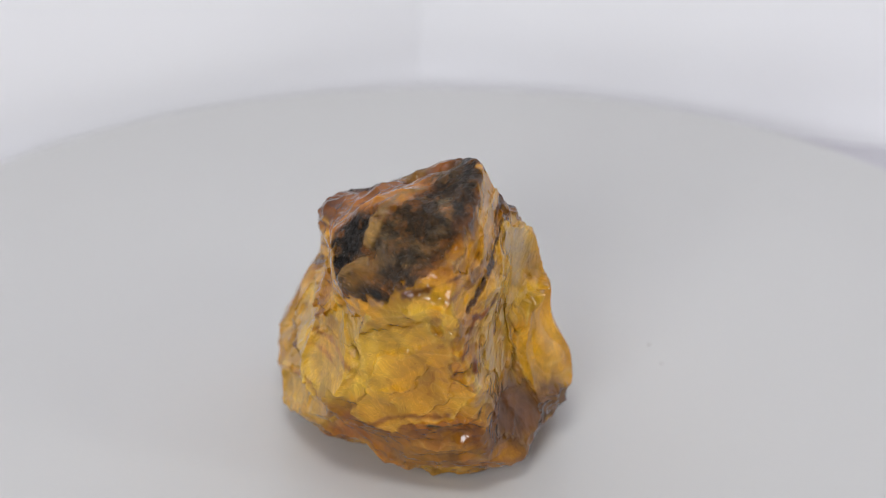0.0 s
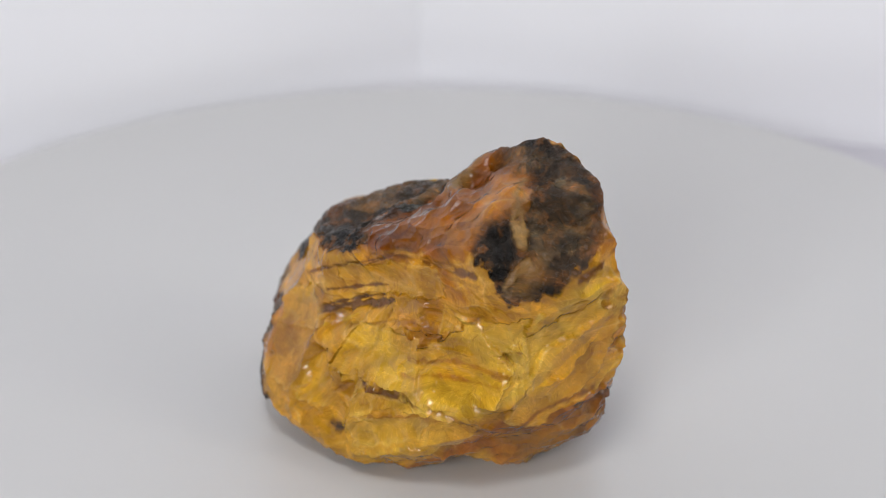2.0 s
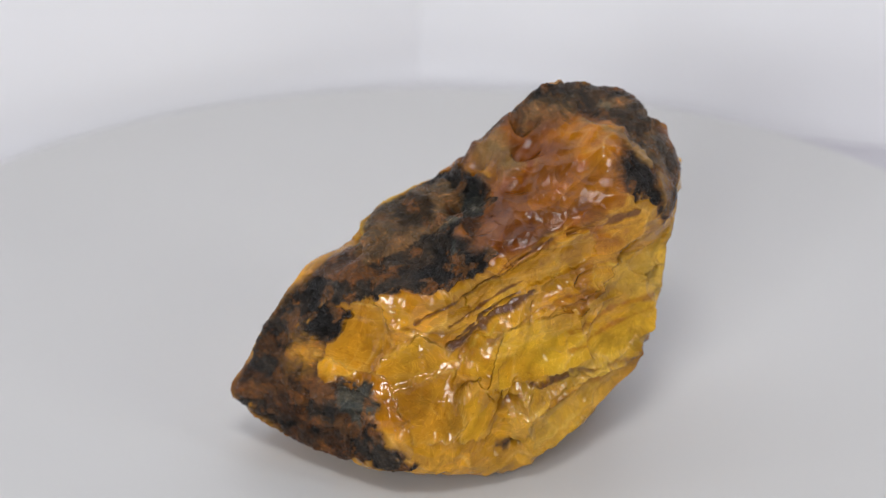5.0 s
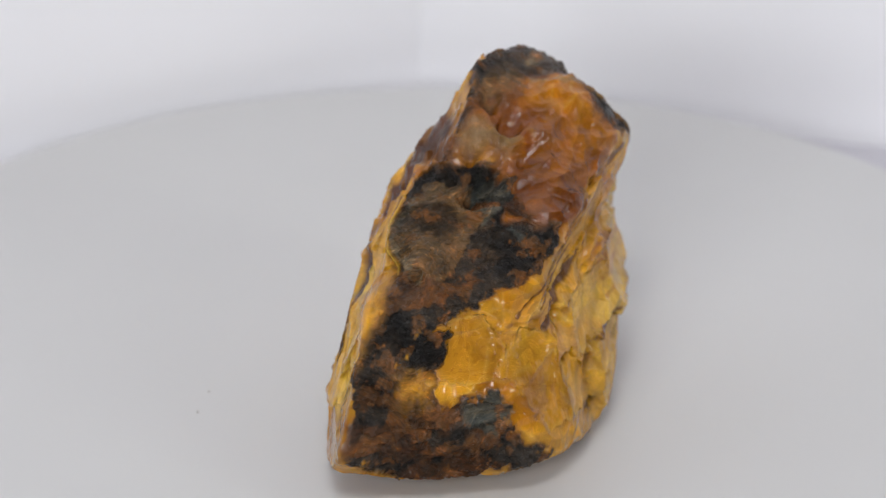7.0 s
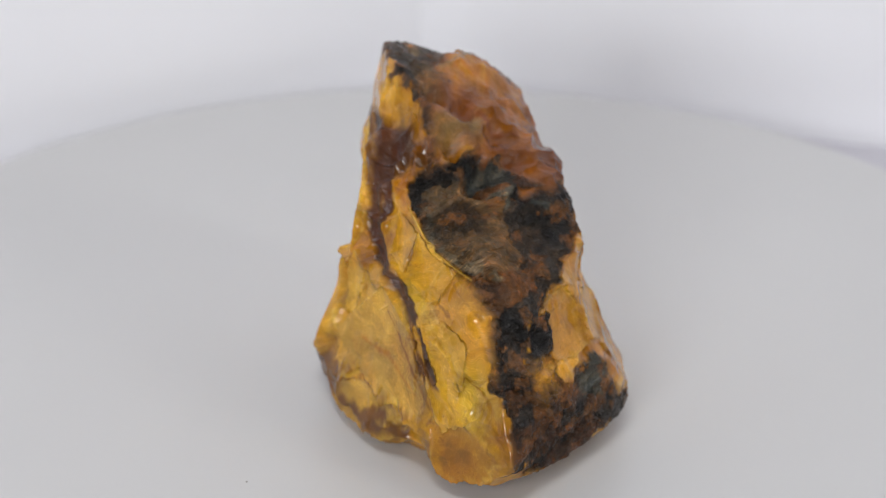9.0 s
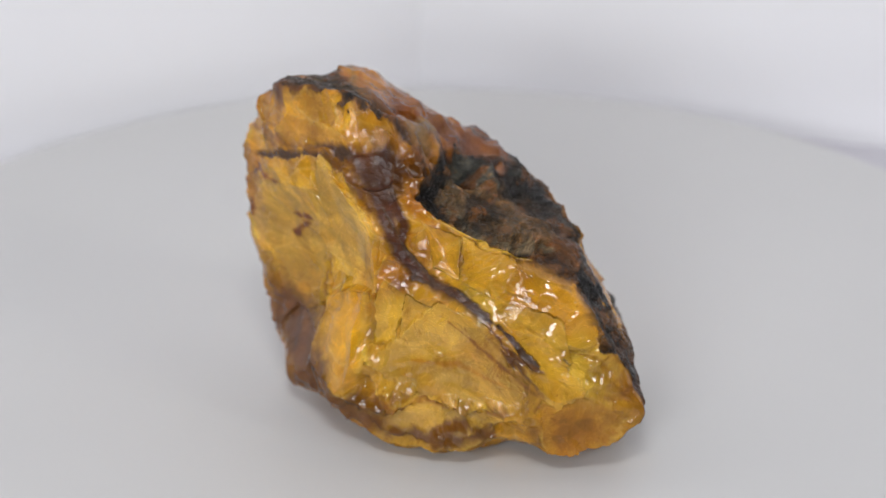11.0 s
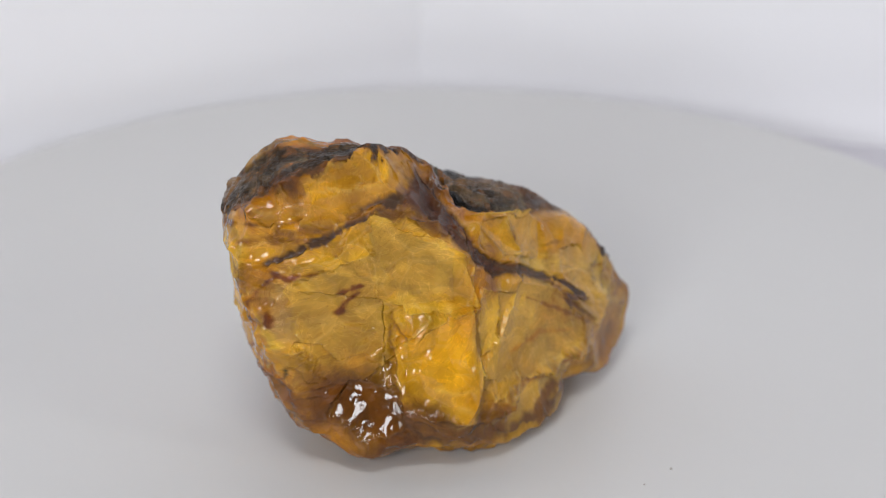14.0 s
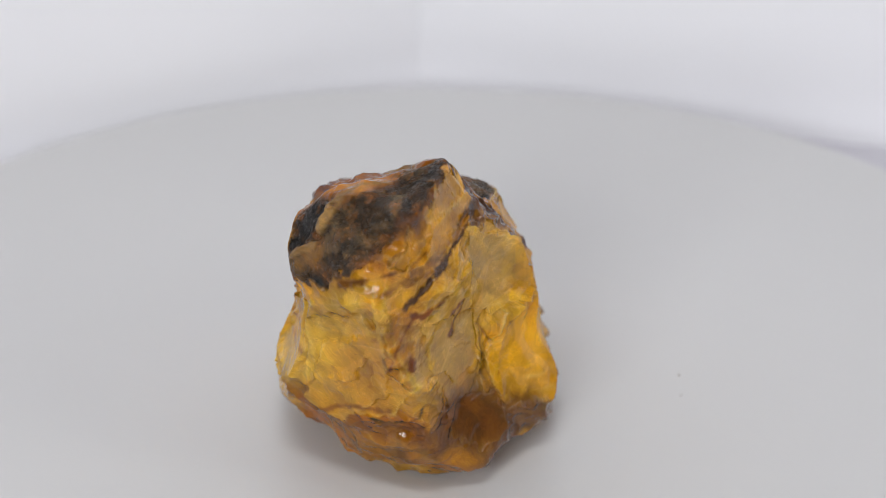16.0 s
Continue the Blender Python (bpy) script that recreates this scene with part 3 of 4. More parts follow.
patch("crust", (-104.1, 55.1), (-72.9, 69.7), (-75.5, 53.6), (-77.5, 46.6), (-84.9, 39.9), (-90.1, 46.6))
patch("crust", (-114.6, 21.0), (-117.1, 30.1), (-96.3, 29.6), (-88.5, 33.3), (-92.1, 30.0))
patch("crustumber", (-139.4, 69.7), (-70.3, 77.5), (-71.8, 63.2), (-78.4, 53.8), (-80.5, 45.1), (-84.1, 36.9), (-90.1, 32.3), (-99.4, 29.0), (-105.0, 30.9), (-111.6, 28.7), (-118.1, 22.3), (-123.6, 22.9), (-125.0, 30.8), (-131.0, 35.2), (-130.7, 40.5), (-125.8, 46.5), (-109.0, 55.0))
patch("crust", (109.6, 0.8), (95.6, 4.9), (97.3, 23.7), (73.8, 45.6), (145.3, 86.7), (-154.1, 66.0), (-174.1, 55.8), (168.1, 42.6), (177.5, 32.0), (169.3, 25.6), (154.0, 17.0), (131.5, 12.8))
patch("crust", (106.0, 1.4), (104.8, -5.9), (95.3, -17.8), (97.0, -23.9), (105.7, -27.6), (114.6, -33.2), (141.5, -30.2), (134.2, -23.6), (125.7, -18.8), (114.6, -17.1), (113.5, -9.1), (115.2, -0.0))
patch("crustumber", (-67.3, 65.5), (-76.9, 55.0), (-81.7, 45.9), (-87.3, 37.3), (-94.9, 29.0), (-110.2, 22.6), (-114.5, 21.2), (-127.7, 33.1), (-126.0, 42.9), (-114.3, 46.4), (-105.0, 50.4), (-104.5, 57.0), (-116.4, 58.3), (-106.5, 67.0), (-75.0, 79.9), (-78.6, 73.2))
patch("crustumber", (-68.3, 62.1), (-81.3, 49.6), (-92.7, 38.7), (-104.2, 45.7), (-102.5, 55.8), (-110.7, 60.4), (-114.7, 62.9), (-95.9, 77.2), (-71.5, 70.3))
patch("crust", (7.6, 64.9), (29.1, 81.4), (-178.3, 75.4), (-177.4, 58.9), (154.5, 45.9), (142.8, 43.4), (150.0, 31.1), (151.0, 24.7), (149.5, 15.1), (129.4, 12.3), (118.5, 7.8), (108.0, 7.2), (106.3, -0.0), (103.5, -5.5), (98.6, -6.7), (89.8, -3.2), (86.9, 2.3), (96.4, 6.1), (89.1, 10.4), (81.8, 17.1), (67.8, 31.4), (39.8, 54.5))
patch("crust", (89.7, -7.9), (103.4, -7.9), (105.3, -13.0), (113.2, -17.2), (116.6, -16.8), (125.4, -17.3), (129.9, -22.7), (133.1, -24.9), (151.1, -31.9), (141.0, -33.4), (130.1, -33.6), (116.8, -35.9), (97.3, -29.3), (94.0, -24.6), (92.8, -15.5))
patch("crust", (8.0, 70.6), (137.1, 84.0), (-165.7, 66.0), (156.4, 55.5), (163.2, 36.4), (173.0, 26.0), (161.8, 21.1), (144.9, 14.0), (119.6, 10.1), (108.1, 2.8), (101.7, -7.2), (114.3, -18.3), (147.4, -29.9), (124.5, -35.2), (95.6, -25.3), (93.7, -17.3), (93.0, -10.5), (88.5, -1.2), (93.7, 5.7), (91.5, 14.7), (72.2, 27.8), (56.2, 47.8))
patch("crust", (25.9, 85.8), (168.9, 59.8), (170.1, 32.0), (153.5, 17.6), (137.7, 13.4), (112.6, 9.0), (105.5, 0.7), (93.3, 10.9), (68.8, 33.5), (41.2, 53.3), (28.1, 70.0))
patch("amber", (167.3, 39.1), (-176.0, 57.6), (-142.8, 65.4), (-118.5, 58.7), (-102.5, 53.1), (-110.8, 45.4), (-123.4, 44.7), (-132.3, 36.1), (-130.6, 32.5), (-143.3, 33.1), (-165.0, 37.9), (-177.6, 32.1), (171.6, 27.6))
patch("rustlight", (-178.7, 44.2), (-147.4, 51.8), (-136.5, 41.3), (-139.6, 34.2), (-151.7, 39.8), (-165.0, 37.9))
patch("amberlight", (-123.5, 55.9), (-106.7, 52.6), (-109.7, 47.2), (-121.3, 46.9), (-129.1, 48.4))
patch("rustlight", (-157.1, -1.6), (-149.3, 3.4), (-138.2, 3.5), (-141.5, -0.9), (-153.7, -5.0))
patch("rustlight", (-153.1, -0.8), (-148.3, 5.0), (-135.3, 5.7), (-141.4, 0.4))
patch("amber", (173.4, 28.5), (164.1, 42.9), (-140.9, 73.3), (-97.3, 58.0), (-115.2, 50.9), (-137.6, 42.5), (-134.6, 36.0), (-162.4, 29.0))
patch("amber", (-94.7, 29.5), (-89.5, 32.9), (-84.4, 38.8), (-80.6, 41.6), (-82.5, 33.9), (-86.8, 29.0), (-91.6, 28.1))
patch("amber", (-75.6, 52.7), (-68.7, 51.1), (-73.8, 44.9), (-78.6, 44.2))
patch("amber", (-102.5, 55.8), (-101.4, 37.4), (-119.9, 46.0), (-128.1, 44.6), (-132.0, 34.8), (-144.1, 36.0), (-132.6, 20.1), (-165.5, 40.8), (-167.7, 53.0), (-142.6, 59.9), (-127.7, 51.2), (-114.9, 57.2))
patch("amberlight", (-105.7, 55.1), (-106.6, 45.1), (-120.6, 46.9), (-128.6, 47.1), (-118.7, 51.8))
patch("rustlight", (-105.3, 79.8), (-117.7, 61.4), (-145.0, 54.9), (-168.1, 55.0), (-153.7, 72.9))
patch("tanlight", (21.8, 88.1), (-106.7, 83.7), (-146.8, 68.2), (-153.2, 62.9), (-173.6, 76.5))
patch("rustlight", (-169.8, 59.9), (-161.9, 41.6), (-168.3, 35.1), (175.8, 29.9), (171.5, 40.0), (152.8, 41.4))
patch("amber", (166.7, 51.5), (179.1, 38.1), (167.0, 38.4), (154.3, 43.2))
patch("rust", (-175.6, 54.6), (-167.7, 42.3), (-171.3, 37.7), (176.8, 47.3))
patch("amber", (-167.8, -49.6), (-115.7, -15.5), (-107.9, -29.3), (-115.0, -48.6), (-123.7, -41.6), (-156.9, -51.0))
patch("umber", (-109.9, -41.6), (-89.5, -32.7), (-86.5, -36.5), (-103.3, -44.8))
patch("orangegold", (-86.6, -35.0), (-70.9, -35.1), (-58.1, -42.1), (-68.9, -44.1), (-80.2, -56.1))
patch("orange", (-125.7, -23.0), (-114.0, -13.2), (-92.4, -13.7), (-80.3, -15.1), (-63.2, -42.5), (-102.2, -40.6), (-110.6, -52.4))
patch("umber", (-103.7, -35.0), (-92.2, -31.3), (-74.8, -35.3), (-83.6, -39.6), (-100.5, -42.4))
patch("umberlight", (-123.1, -26.9), (-106.5, -21.7), (-81.2, -20.3), (-77.9, -31.2), (-94.1, -40.5), (-108.4, -48.7))
patch("umber", (-75.3, -21.6), (-69.7, -27.0), (-56.4, -35.5), (-41.6, -38.3), (-14.8, -40.4), (13.1, -42.6), (35.9, -49.9), (12.5, -48.2), (-22.6, -46.2), (-46.3, -43.0), (-67.9, -35.8), (-74.5, -29.9))
patch("orange", (-83.2, -33.9), (-72.7, -34.0), (-50.8, -42.9), (-57.2, -43.7), (-73.4, -42.8))
patch("umber", (-79.6, -21.9), (-73.3, -23.9), (-64.4, -32.8), (-49.9, -34.7), (-31.1, -38.4), (-17.8, -39.8), (-0.2, -43.0), (-18.8, -45.7), (-48.8, -49.0), (-62.0, -40.7), (-76.4, -34.4))
patch("umberlight", (-1.5, -43.3), (14.7, -39.1), (26.7, -40.6), (12.0, -43.4))
patch("umberlight", (77.9, -24.5), (87.6, -22.7), (92.0, -20.5), (88.9, -26.6), (82.3, -34.4), (74.6, -39.6), (67.7, -36.0))
patch("rustlight", (88.3, -17.2), (92.4, -16.1), (93.3, -21.2), (88.3, -23.0))
patch("umber", (9.9, -50.0), (33.2, -47.6), (51.9, -43.4), (68.7, -37.0), (70.9, -37.3), (43.7, -50.3))
patch("umber", (-77.0, -26.7), (-69.2, -30.2), (-51.0, -35.6), (-38.3, -37.3), (-13.9, -42.3), (-36.4, -45.8), (-65.0, -37.4))
patch("umber", (-64.1, 49.3), (-30.8, 54.6), (-17.4, 45.5), (-59.5, 44.3))
patch("crustgrey", (-111.3, 41.0), (-103.5, 50.8), (-88.2, 48.8), (-87.2, 40.7), (-92.5, 34.6), (-101.6, 31.8), (-110.6, 34.7))
patch("crust", (-131.0, 41.6), (-121.0, 46.0), (-117.6, 39.8), (-119.1, 32.3), (-124.6, 30.5), (-130.2, 35.2))
patch("crust", (-142.0, 68.6), (-77.4, 76.1), (-72.1, 63.8), (-81.8, 53.3), (-96.5, 56.6), (-111.0, 56.8))
patch("crust", (-117.2, 26.5), (-113.4, 33.5), (-107.8, 29.0), (-112.2, 24.7), (-116.7, 21.3), (-121.4, 20.8))
patch("crust", (-88.2, 48.8), (-80.6, 44.9), (-85.1, 37.2), (-91.6, 32.9), (-90.4, 40.1))
patch("amber", (-128.7, 47.6), (-112.8, 52.1), (-97.6, 53.7), (-106.7, 49.3), (-117.5, 47.1))
patch("amberdull", (-119.3, 37.6), (-115.7, 44.8), (-105.9, 51.8), (-104.0, 52.1), (-111.2, 43.4), (-114.9, 35.1))
patch("tanbrown", (-122.4, 21.8), (-118.2, 29.3), (-112.4, 32.2), (-116.2, 25.8), (-118.9, 21.9))
patch("crustbrown", (96.1, 5.9), (99.0, 24.2), (70.1, 63.1), (166.4, 73.9), (134.6, 41.2), (115.7, 21.1), (109.9, 11.7))
patch("slate", (152.7, 24.0), (151.7, 37.9), (168.3, 41.6), (177.3, 30.7), (169.3, 25.6))
patch("crustrust", (97.2, -21.2), (102.7, -15.5), (116.2, -16.5), (114.5, -21.7), (103.0, -25.6))
patch("crust", (-116.9, 45.3), (-114.1, 40.5), (-121.0, 33.1), (-129.0, 31.2), (-131.5, 38.9))
patch("tanbrown", (-92.7, 47.2), (-91.5, 40.2), (-98.5, 33.0), (-114.7, 26.0), (-113.6, 32.2), (-102.0, 42.0))
patch("crust", (-91.6, 61.2), (-104.6, 57.1), (-116.9, 58.6), (-111.8, 64.6), (-98.8, 65.6))
patch("crust", (-116.3, 45.7), (-111.8, 27.2), (-119.6, 23.8), (-133.8, 35.5), (-128.5, 43.0))
patch("crustbrown", (82.1, 16.7), (64.1, 34.2), (48.1, 52.0), (154.7, 71.4), (134.3, 45.6), (116.9, 28.0), (96.3, 20.5))
patch("slate", (175.8, 76.4), (-177.4, 58.9), (152.3, 46.1), (138.0, 44.1), (148.0, 63.7))
patch("crust", (156.2, 39.8), (168.7, 38.1), (172.0, 27.7), (164.3, 21.7), (155.5, 23.9), (154.5, 32.4))
patch("crustrust", (81.6, 12.6), (96.6, 17.6), (120.0, 16.0), (129.3, 16.8), (112.1, 9.5), (96.5, 5.8), (88.3, 5.7))
patch("crustrust", (95.3, -20.3), (102.8, -18.8), (108.5, -22.3), (113.5, -20.8), (108.6, -26.5), (97.8, -23.5))
patch("crustrust", (114.9, -30.1), (124.7, -28.7), (132.4, -31.4), (116.8, -35.9), (104.9, -32.4), (108.6, -29.3))
patch("crustrust", (92.2, -12.9), (99.3, -12.3), (107.2, -15.1), (102.6, -16.0), (94.2, -14.4))
patch("crustrust", (118.0, -24.9), (128.1, -25.2), (133.1, -27.8), (124.7, -28.3))
patch("slate", (119.9, -18.1), (126.3, -17.2), (129.8, -20.9), (123.1, -22.1))
patch("amberlight", (104.4, -10.6), (108.3, -9.8), (113.0, -13.6), (110.0, -15.5), (105.3, -13.3))
patch("rustlight", (114.4, -20.3), (116.6, -15.7), (119.4, -16.3), (116.7, -21.6))
patch("crustbrown", (49.0, 64.1), (141.3, 64.7), (116.1, 32.0), (99.7, 15.5), (81.9, 24.6), (69.2, 37.3))
patch("slate", (-179.8, 76.9), (-179.2, 60.5), (140.2, 54.3), (130.4, 60.3), (158.3, 75.5))
patch("crustrust", (81.6, 19.8), (100.8, 15.5), (114.0, 11.9), (101.6, 9.3), (91.7, 9.7), (86.1, 13.0))
patch("crustrust", (95.2, -17.8), (103.7, -19.4), (113.2, -26.1), (126.3, -28.7), (134.9, -32.3), (125.2, -35.2), (103.6, -27.4), (95.2, -22.5))
patch("amber", (170.5, 51.6), (177.0, 44.2), (166.5, 37.6), (153.6, 43.2))
patch("tanlight", (-78.0, 82.5), (-128.8, 77.6), (-162.1, 80.2), (20.4, 87.0))
patch("crustrust", (-164.1, 49.0), (167.3, 35.2), (112.1, 64.2), (174.1, 61.7), (-167.9, 62.0))
patch("crustgrey", (50.2, 61.9), (85.1, 41.2), (101.6, 15.7), (88.2, 17.7), (62.3, 36.6))
patch("vein", (-54.0, 52.2), (-54.1, 72.8), (-31.2, 75.7), (-4.8, 66.0), (-16.7, 59.5), (-28.4, 55.0))
patch("vein", (-49.5, 56.6), (-49.8, 64.9), (-41.6, 73.2), (-16.2, 66.4), (-17.6, 57.2), (-36.9, 52.4))
patch("umber", (-37.7, 71.1), (-13.9, 67.1), (-3.2, 51.9), (-16.6, 54.6))
patch("black", (-162.2, 34.3), (-153.7, 37.6), (-157.6, 33.4))
patch("black", (-166.5, 35.2), (-156.2, 38.5), (-159.3, 32.8))
patch("tanbrown", (-107.6, 40.5), (-95.9, 47.9), (-87.2, 44.2), (-91.9, 37.4), (-101.7, 36.5))
patch("amberlight", (-90.2, 31.0), (-86.7, 36.3), (-83.0, 38.9), (-83.9, 33.1), (-87.4, 29.7))
patch("rustlight", (-86.9, 40.4), (-80.4, 43.0), (-81.2, 40.1), (-86.2, 37.6))
patch("amberdull", (-119.3, 23.3), (-115.2, 28.5), (-110.2, 30.6), (-112.2, 26.2), (-115.8, 22.4))
patch("rustlight", (-153.9, 56.2), (-145.1, 47.1), (-139.5, 38.5), (-144.1, 36.8), (-158.9, 41.8), (-167.0, 49.7))
patch("tanlight", (-128.2, 53.2), (-125.6, 45.7), (-130.6, 41.6), (-135.5, 44.6))
patch("crustbrown", (-80.7, 52.3), (-93.1, 54.5), (-109.1, 60.5), (-106.2, 67.5), (-78.1, 68.8))
patch("rustlight", (-123.9, 51.6), (-139.6, 46.9), (-162.8, 46.7), (-157.8, 54.9), (-134.0, 63.8))
patch("crustumber", (-74.0, 70.8), (-110.7, 60.4), (-126.8, 57.3), (-140.1, 65.4), (-110.4, 80.7), (-62.9, 78.6))
patch("umber", (-28.1, 71.4), (-46.8, 82.7), (56.2, 87.5), (27.2, 78.0), (-0.1, 70.6))
patch("rustlight", (-161.9, 41.6), (-165.0, 36.1), (-177.0, 36.6), (-171.1, 42.3))
patch("umber", (-117.4, 73.3), (-114.8, 63.6), (-139.5, 59.2), (-147.2, 64.5), (-145.4, 72.7))
patch("orangegold", (33.4, 50.6), (66.4, 30.8), (89.0, 15.5), (93.2, 5.8), (90.9, -4.2), (85.7, -10.5), (75.4, -5.5), (67.1, 4.5), (45.0, 25.6))
stroke("vein", 5.5, 2.6, (-23.3, 57.0), (-5.5, 44.4), (10.8, 29.3), (30.8, 14.8), (50.5, 2.9), (60.6, -5.5))
stroke("veinthin", 0.9, 0.6, (60.6, -5.5), (66.5, -15.3), (75.5, -19.9), (80.5, -23.4))
stroke("veinthin", 0.5, 0.4, (57.8, -9.3), (69.6, -20.0), (76.5, -26.4))
stroke("vein", 4.3, 2.0, (-14.6, 56.3), (-0.2, 41.9), (11.9, 28.1), (24.0, 16.8), (45.0, 9.6), (56.8, -0.2), (62.8, -5.1))
stroke("veinthin", 1.0, 0.5, (63.7, -4.8), (62.2, -13.6), (68.9, -20.0), (78.3, -21.2))
stroke("veinthin", 0.8, 0.5, (6.2, -43.4), (29.0, -40.6), (57.0, -36.7), (69.1, -33.4))
stroke("vein", 3.8, 3.8, (-45.4, 59.2), (-39.5, 66.6), (-23.2, 61.0), (7.8, 48.6), (10.9, 29.8))
stroke("veindark", 1.7, 1.3, (22.3, 13.5), (51.3, 7.5), (62.8, -4.8))
stroke("veindark", 1.2, 1.3, (-11.7, 51.1), (13.4, 33.3), (37.1, 11.9), (67.3, -9.1), (73.6, -17.5))
stroke("veinsoft", 1.0, 1.8, (155.5, -8.3), (166.7, -1.8), (-177.5, 3.6), (-167.7, 10.2))
stroke("veinsoft", 0.8, 0.8, (158.5, -4.1), (170.1, 2.7), (-172.3, 11.7))
stroke("veinsoft", 1.4, 1.2, (155.4, -7.3), (169.8, -1.7), (-166.0, 11.3))
stroke("veinthin", 0.7, 0.6, (-153.0, 32.8), (-139.9, 30.8), (-129.2, 27.2))
stroke("veinthin", 0.8, 0.6, (142.5, 2.4), (179.8, 23.4), (-164.0, 31.5))
stroke("veinthin", 0.9, 0.7, (-149.5, 31.7), (-139.4, 30.0), (-130.4, 27.4))
stroke("veinthin", 0.8, 0.7, (159.4, 13.8), (172.2, 20.7), (-171.7, 28.6), (-161.6, 32.7))
stroke("groove", 0.6, 0.5, (175.9, -28.1), (-172.4, -22.8), (-159.7, -21.8), (-147.8, -20.2))
stroke("groove", 0.5, 0.5, (-164.1, -18.4), (-147.8, -16.2), (-130.8, -12.6), (-119.5, -9.4), (-115.3, -3.1))
stroke("groove", 0.6, 0.5, (171.5, -7.9), (-176.2, -3.3), (-153.8, 6.2), (-138.8, 6.3))
stroke("pale", 0.4, 0.2, (-177.3, -31.2), (-159.6, -30.0), (-146.0, -20.8), (-127.4, -21.1))
stroke("pale", 0.3, 0.3, (-138.8, -2.0), (-136.7, -6.9), (-134.7, -11.5))
stroke("pale", 0.3, 0.2, (-115.2, -1.3), (-114.9, 8.8), (-111.6, 15.3))
stroke("ochreline", 0.6, 0.6, (-153.6, -14.2), (-137.1, -10.5), (-122.3, -6.0), (-119.4, 0.6))
stroke("ochreline", 0.5, 0.5, (-131.1, 9.5), (-121.6, 10.3), (-113.7, 10.5))
stroke("ochreline", 0.5, 0.5, (-130.0, 4.8), (-119.6, 2.8), (-113.8, 3.4))
stroke("groove", 0.6, 0.6, (162.5, 2.6), (-179.0, 27.6), (-159.9, 33.4), (-136.9, 29.6))
stroke("ochreline", 0.7, 0.5, (126.8, -4.3), (137.8, -0.2), (152.7, -2.2), (162.3, 0.4))
stroke("pale", 0.4, 0.3, (-168.9, -21.9), (-156.0, -16.4), (-141.7, -1.6), (-139.6, 16.2))
stroke("pale", 0.4, 0.3, (156.8, -11.1), (165.3, -9.2), (176.4, -0.9))
stroke("groove", 0.6, 0.5, (-125.8, 13.4), (-146.1, -0.2), (-149.2, -15.4), (-166.9, -27.6))
stroke("ochreline", 0.7, 0.5, (124.0, -1.4), (131.3, 0.6), (144.0, -5.7), (136.8, -9.1), (127.0, -8.6))
stroke("groove", 0.5, 0.5, (125.3, -6.5), (132.2, -4.8), (141.2, -9.2), (142.5, -15.6), (133.8, -13.7))
stroke("ochreline", 0.6, 0.6, (170.8, 0.0), (159.3, -9.2), (154.6, -20.2), (143.6, -23.6))
stroke("groove", 0.6, 0.6, (-166.5, 5.8), (-172.8, -12.3), (-175.9, -26.6), (167.9, -30.5))
stroke("groove", 0.5, 0.5, (71.2, -3.8), (80.2, -12.3), (89.0, -13.6), (90.7, -18.4))
stroke("pale", 0.4, 0.3, (83.3, -17.2), (82.4, -21.0), (88.1, -23.4))
stroke("groove", 0.7, 0.6, (78.7, 22.5), (83.2, 11.2), (90.0, 5.6))
stroke("pale", 0.8, 0.7, (29.3, 56.6), (57.3, 42.8), (72.0, 27.9), (90.0, 15.9))
stroke("pale", 0.8, 0.6, (-5.8, 21.0), (-4.4, -5.1), (-5.5, -25.7))
stroke("pale", 0.7, 0.6, (-40.9, 10.4), (-29.6, -3.5), (-43.3, -17.1))
stroke("groove", 0.8, 0.6, (-53.4, -1.7), (-43.3, -17.1), (-38.0, -32.0), (-31.3, -36.6))
stroke("groove", 0.7, 0.6, (-31.1, -38.4), (-12.0, -36.9), (9.0, -40.3), (14.7, -39.1))
stroke("veinthin", 0.6, 0.5, (29.3, -40.9), (52.5, -37.9), (64.1, -33.2))
stroke("veinthin", 0.7, 0.5, (37.4, -46.5), (51.1, -43.0))
stroke("groove", 0.6, 0.6, (2.6, -28.2), (14.8, -38.1), (26.1, -45.6))
stroke("groove", 0.6, 0.5, (84.0, -15.2), (78.3, -21.4), (72.7, -30.9), (66.5, -40.4))
stroke("ochreline", 0.5, 0.5, (-82.1, 27.2), (-70.4, 40.3), (-58.2, 54.4))
stroke("ochreline", 0.7, 0.7, (40.2, 22.8), (67.7, 7.8), (78.7, 2.9))
stroke("groove", 0.9, 0.9, (57.6, 36.6), (54.8, 19.3))
stroke("groove", 0.7, 0.7, (76.4, 23.9), (73.4, 9.6))
stroke("pale", 0.7, 0.7, (2.2, 25.1), (-6.3, -3.0), (-3.9, -27.6), (-2.7, -35.4))
stroke("pale", 0.3, 0.3, (-87.5, 17.5), (-85.4, 8.6), (-80.5, -5.8))
stroke("groove", 0.7, 0.7, (-52.0, 0.7), (-52.2, -15.9), (-46.0, -30.5), (-41.7, -34.9), (-15.1, -37.8), (0.8, -39.0))
stroke("ochreline", 0.6, 0.6, (-67.5, -27.0), (-62.5, -22.1), (-53.3, -27.7), (-47.1, -33.1), (-56.7, -34.6), (-66.8, -31.0))
stroke("groove", 0.6, 0.6, (-69.4, 27.5), (-56.5, 23.1), (-42.5, 34.1))
stroke("groove", 0.6, 0.6, (59.8, -33.9), (38.6, -41.0), (11.1, -40.8))
stroke("groove", 0.7, 0.7, (22.1, -2.7), (20.1, -27.8), (27.3, -38.1))
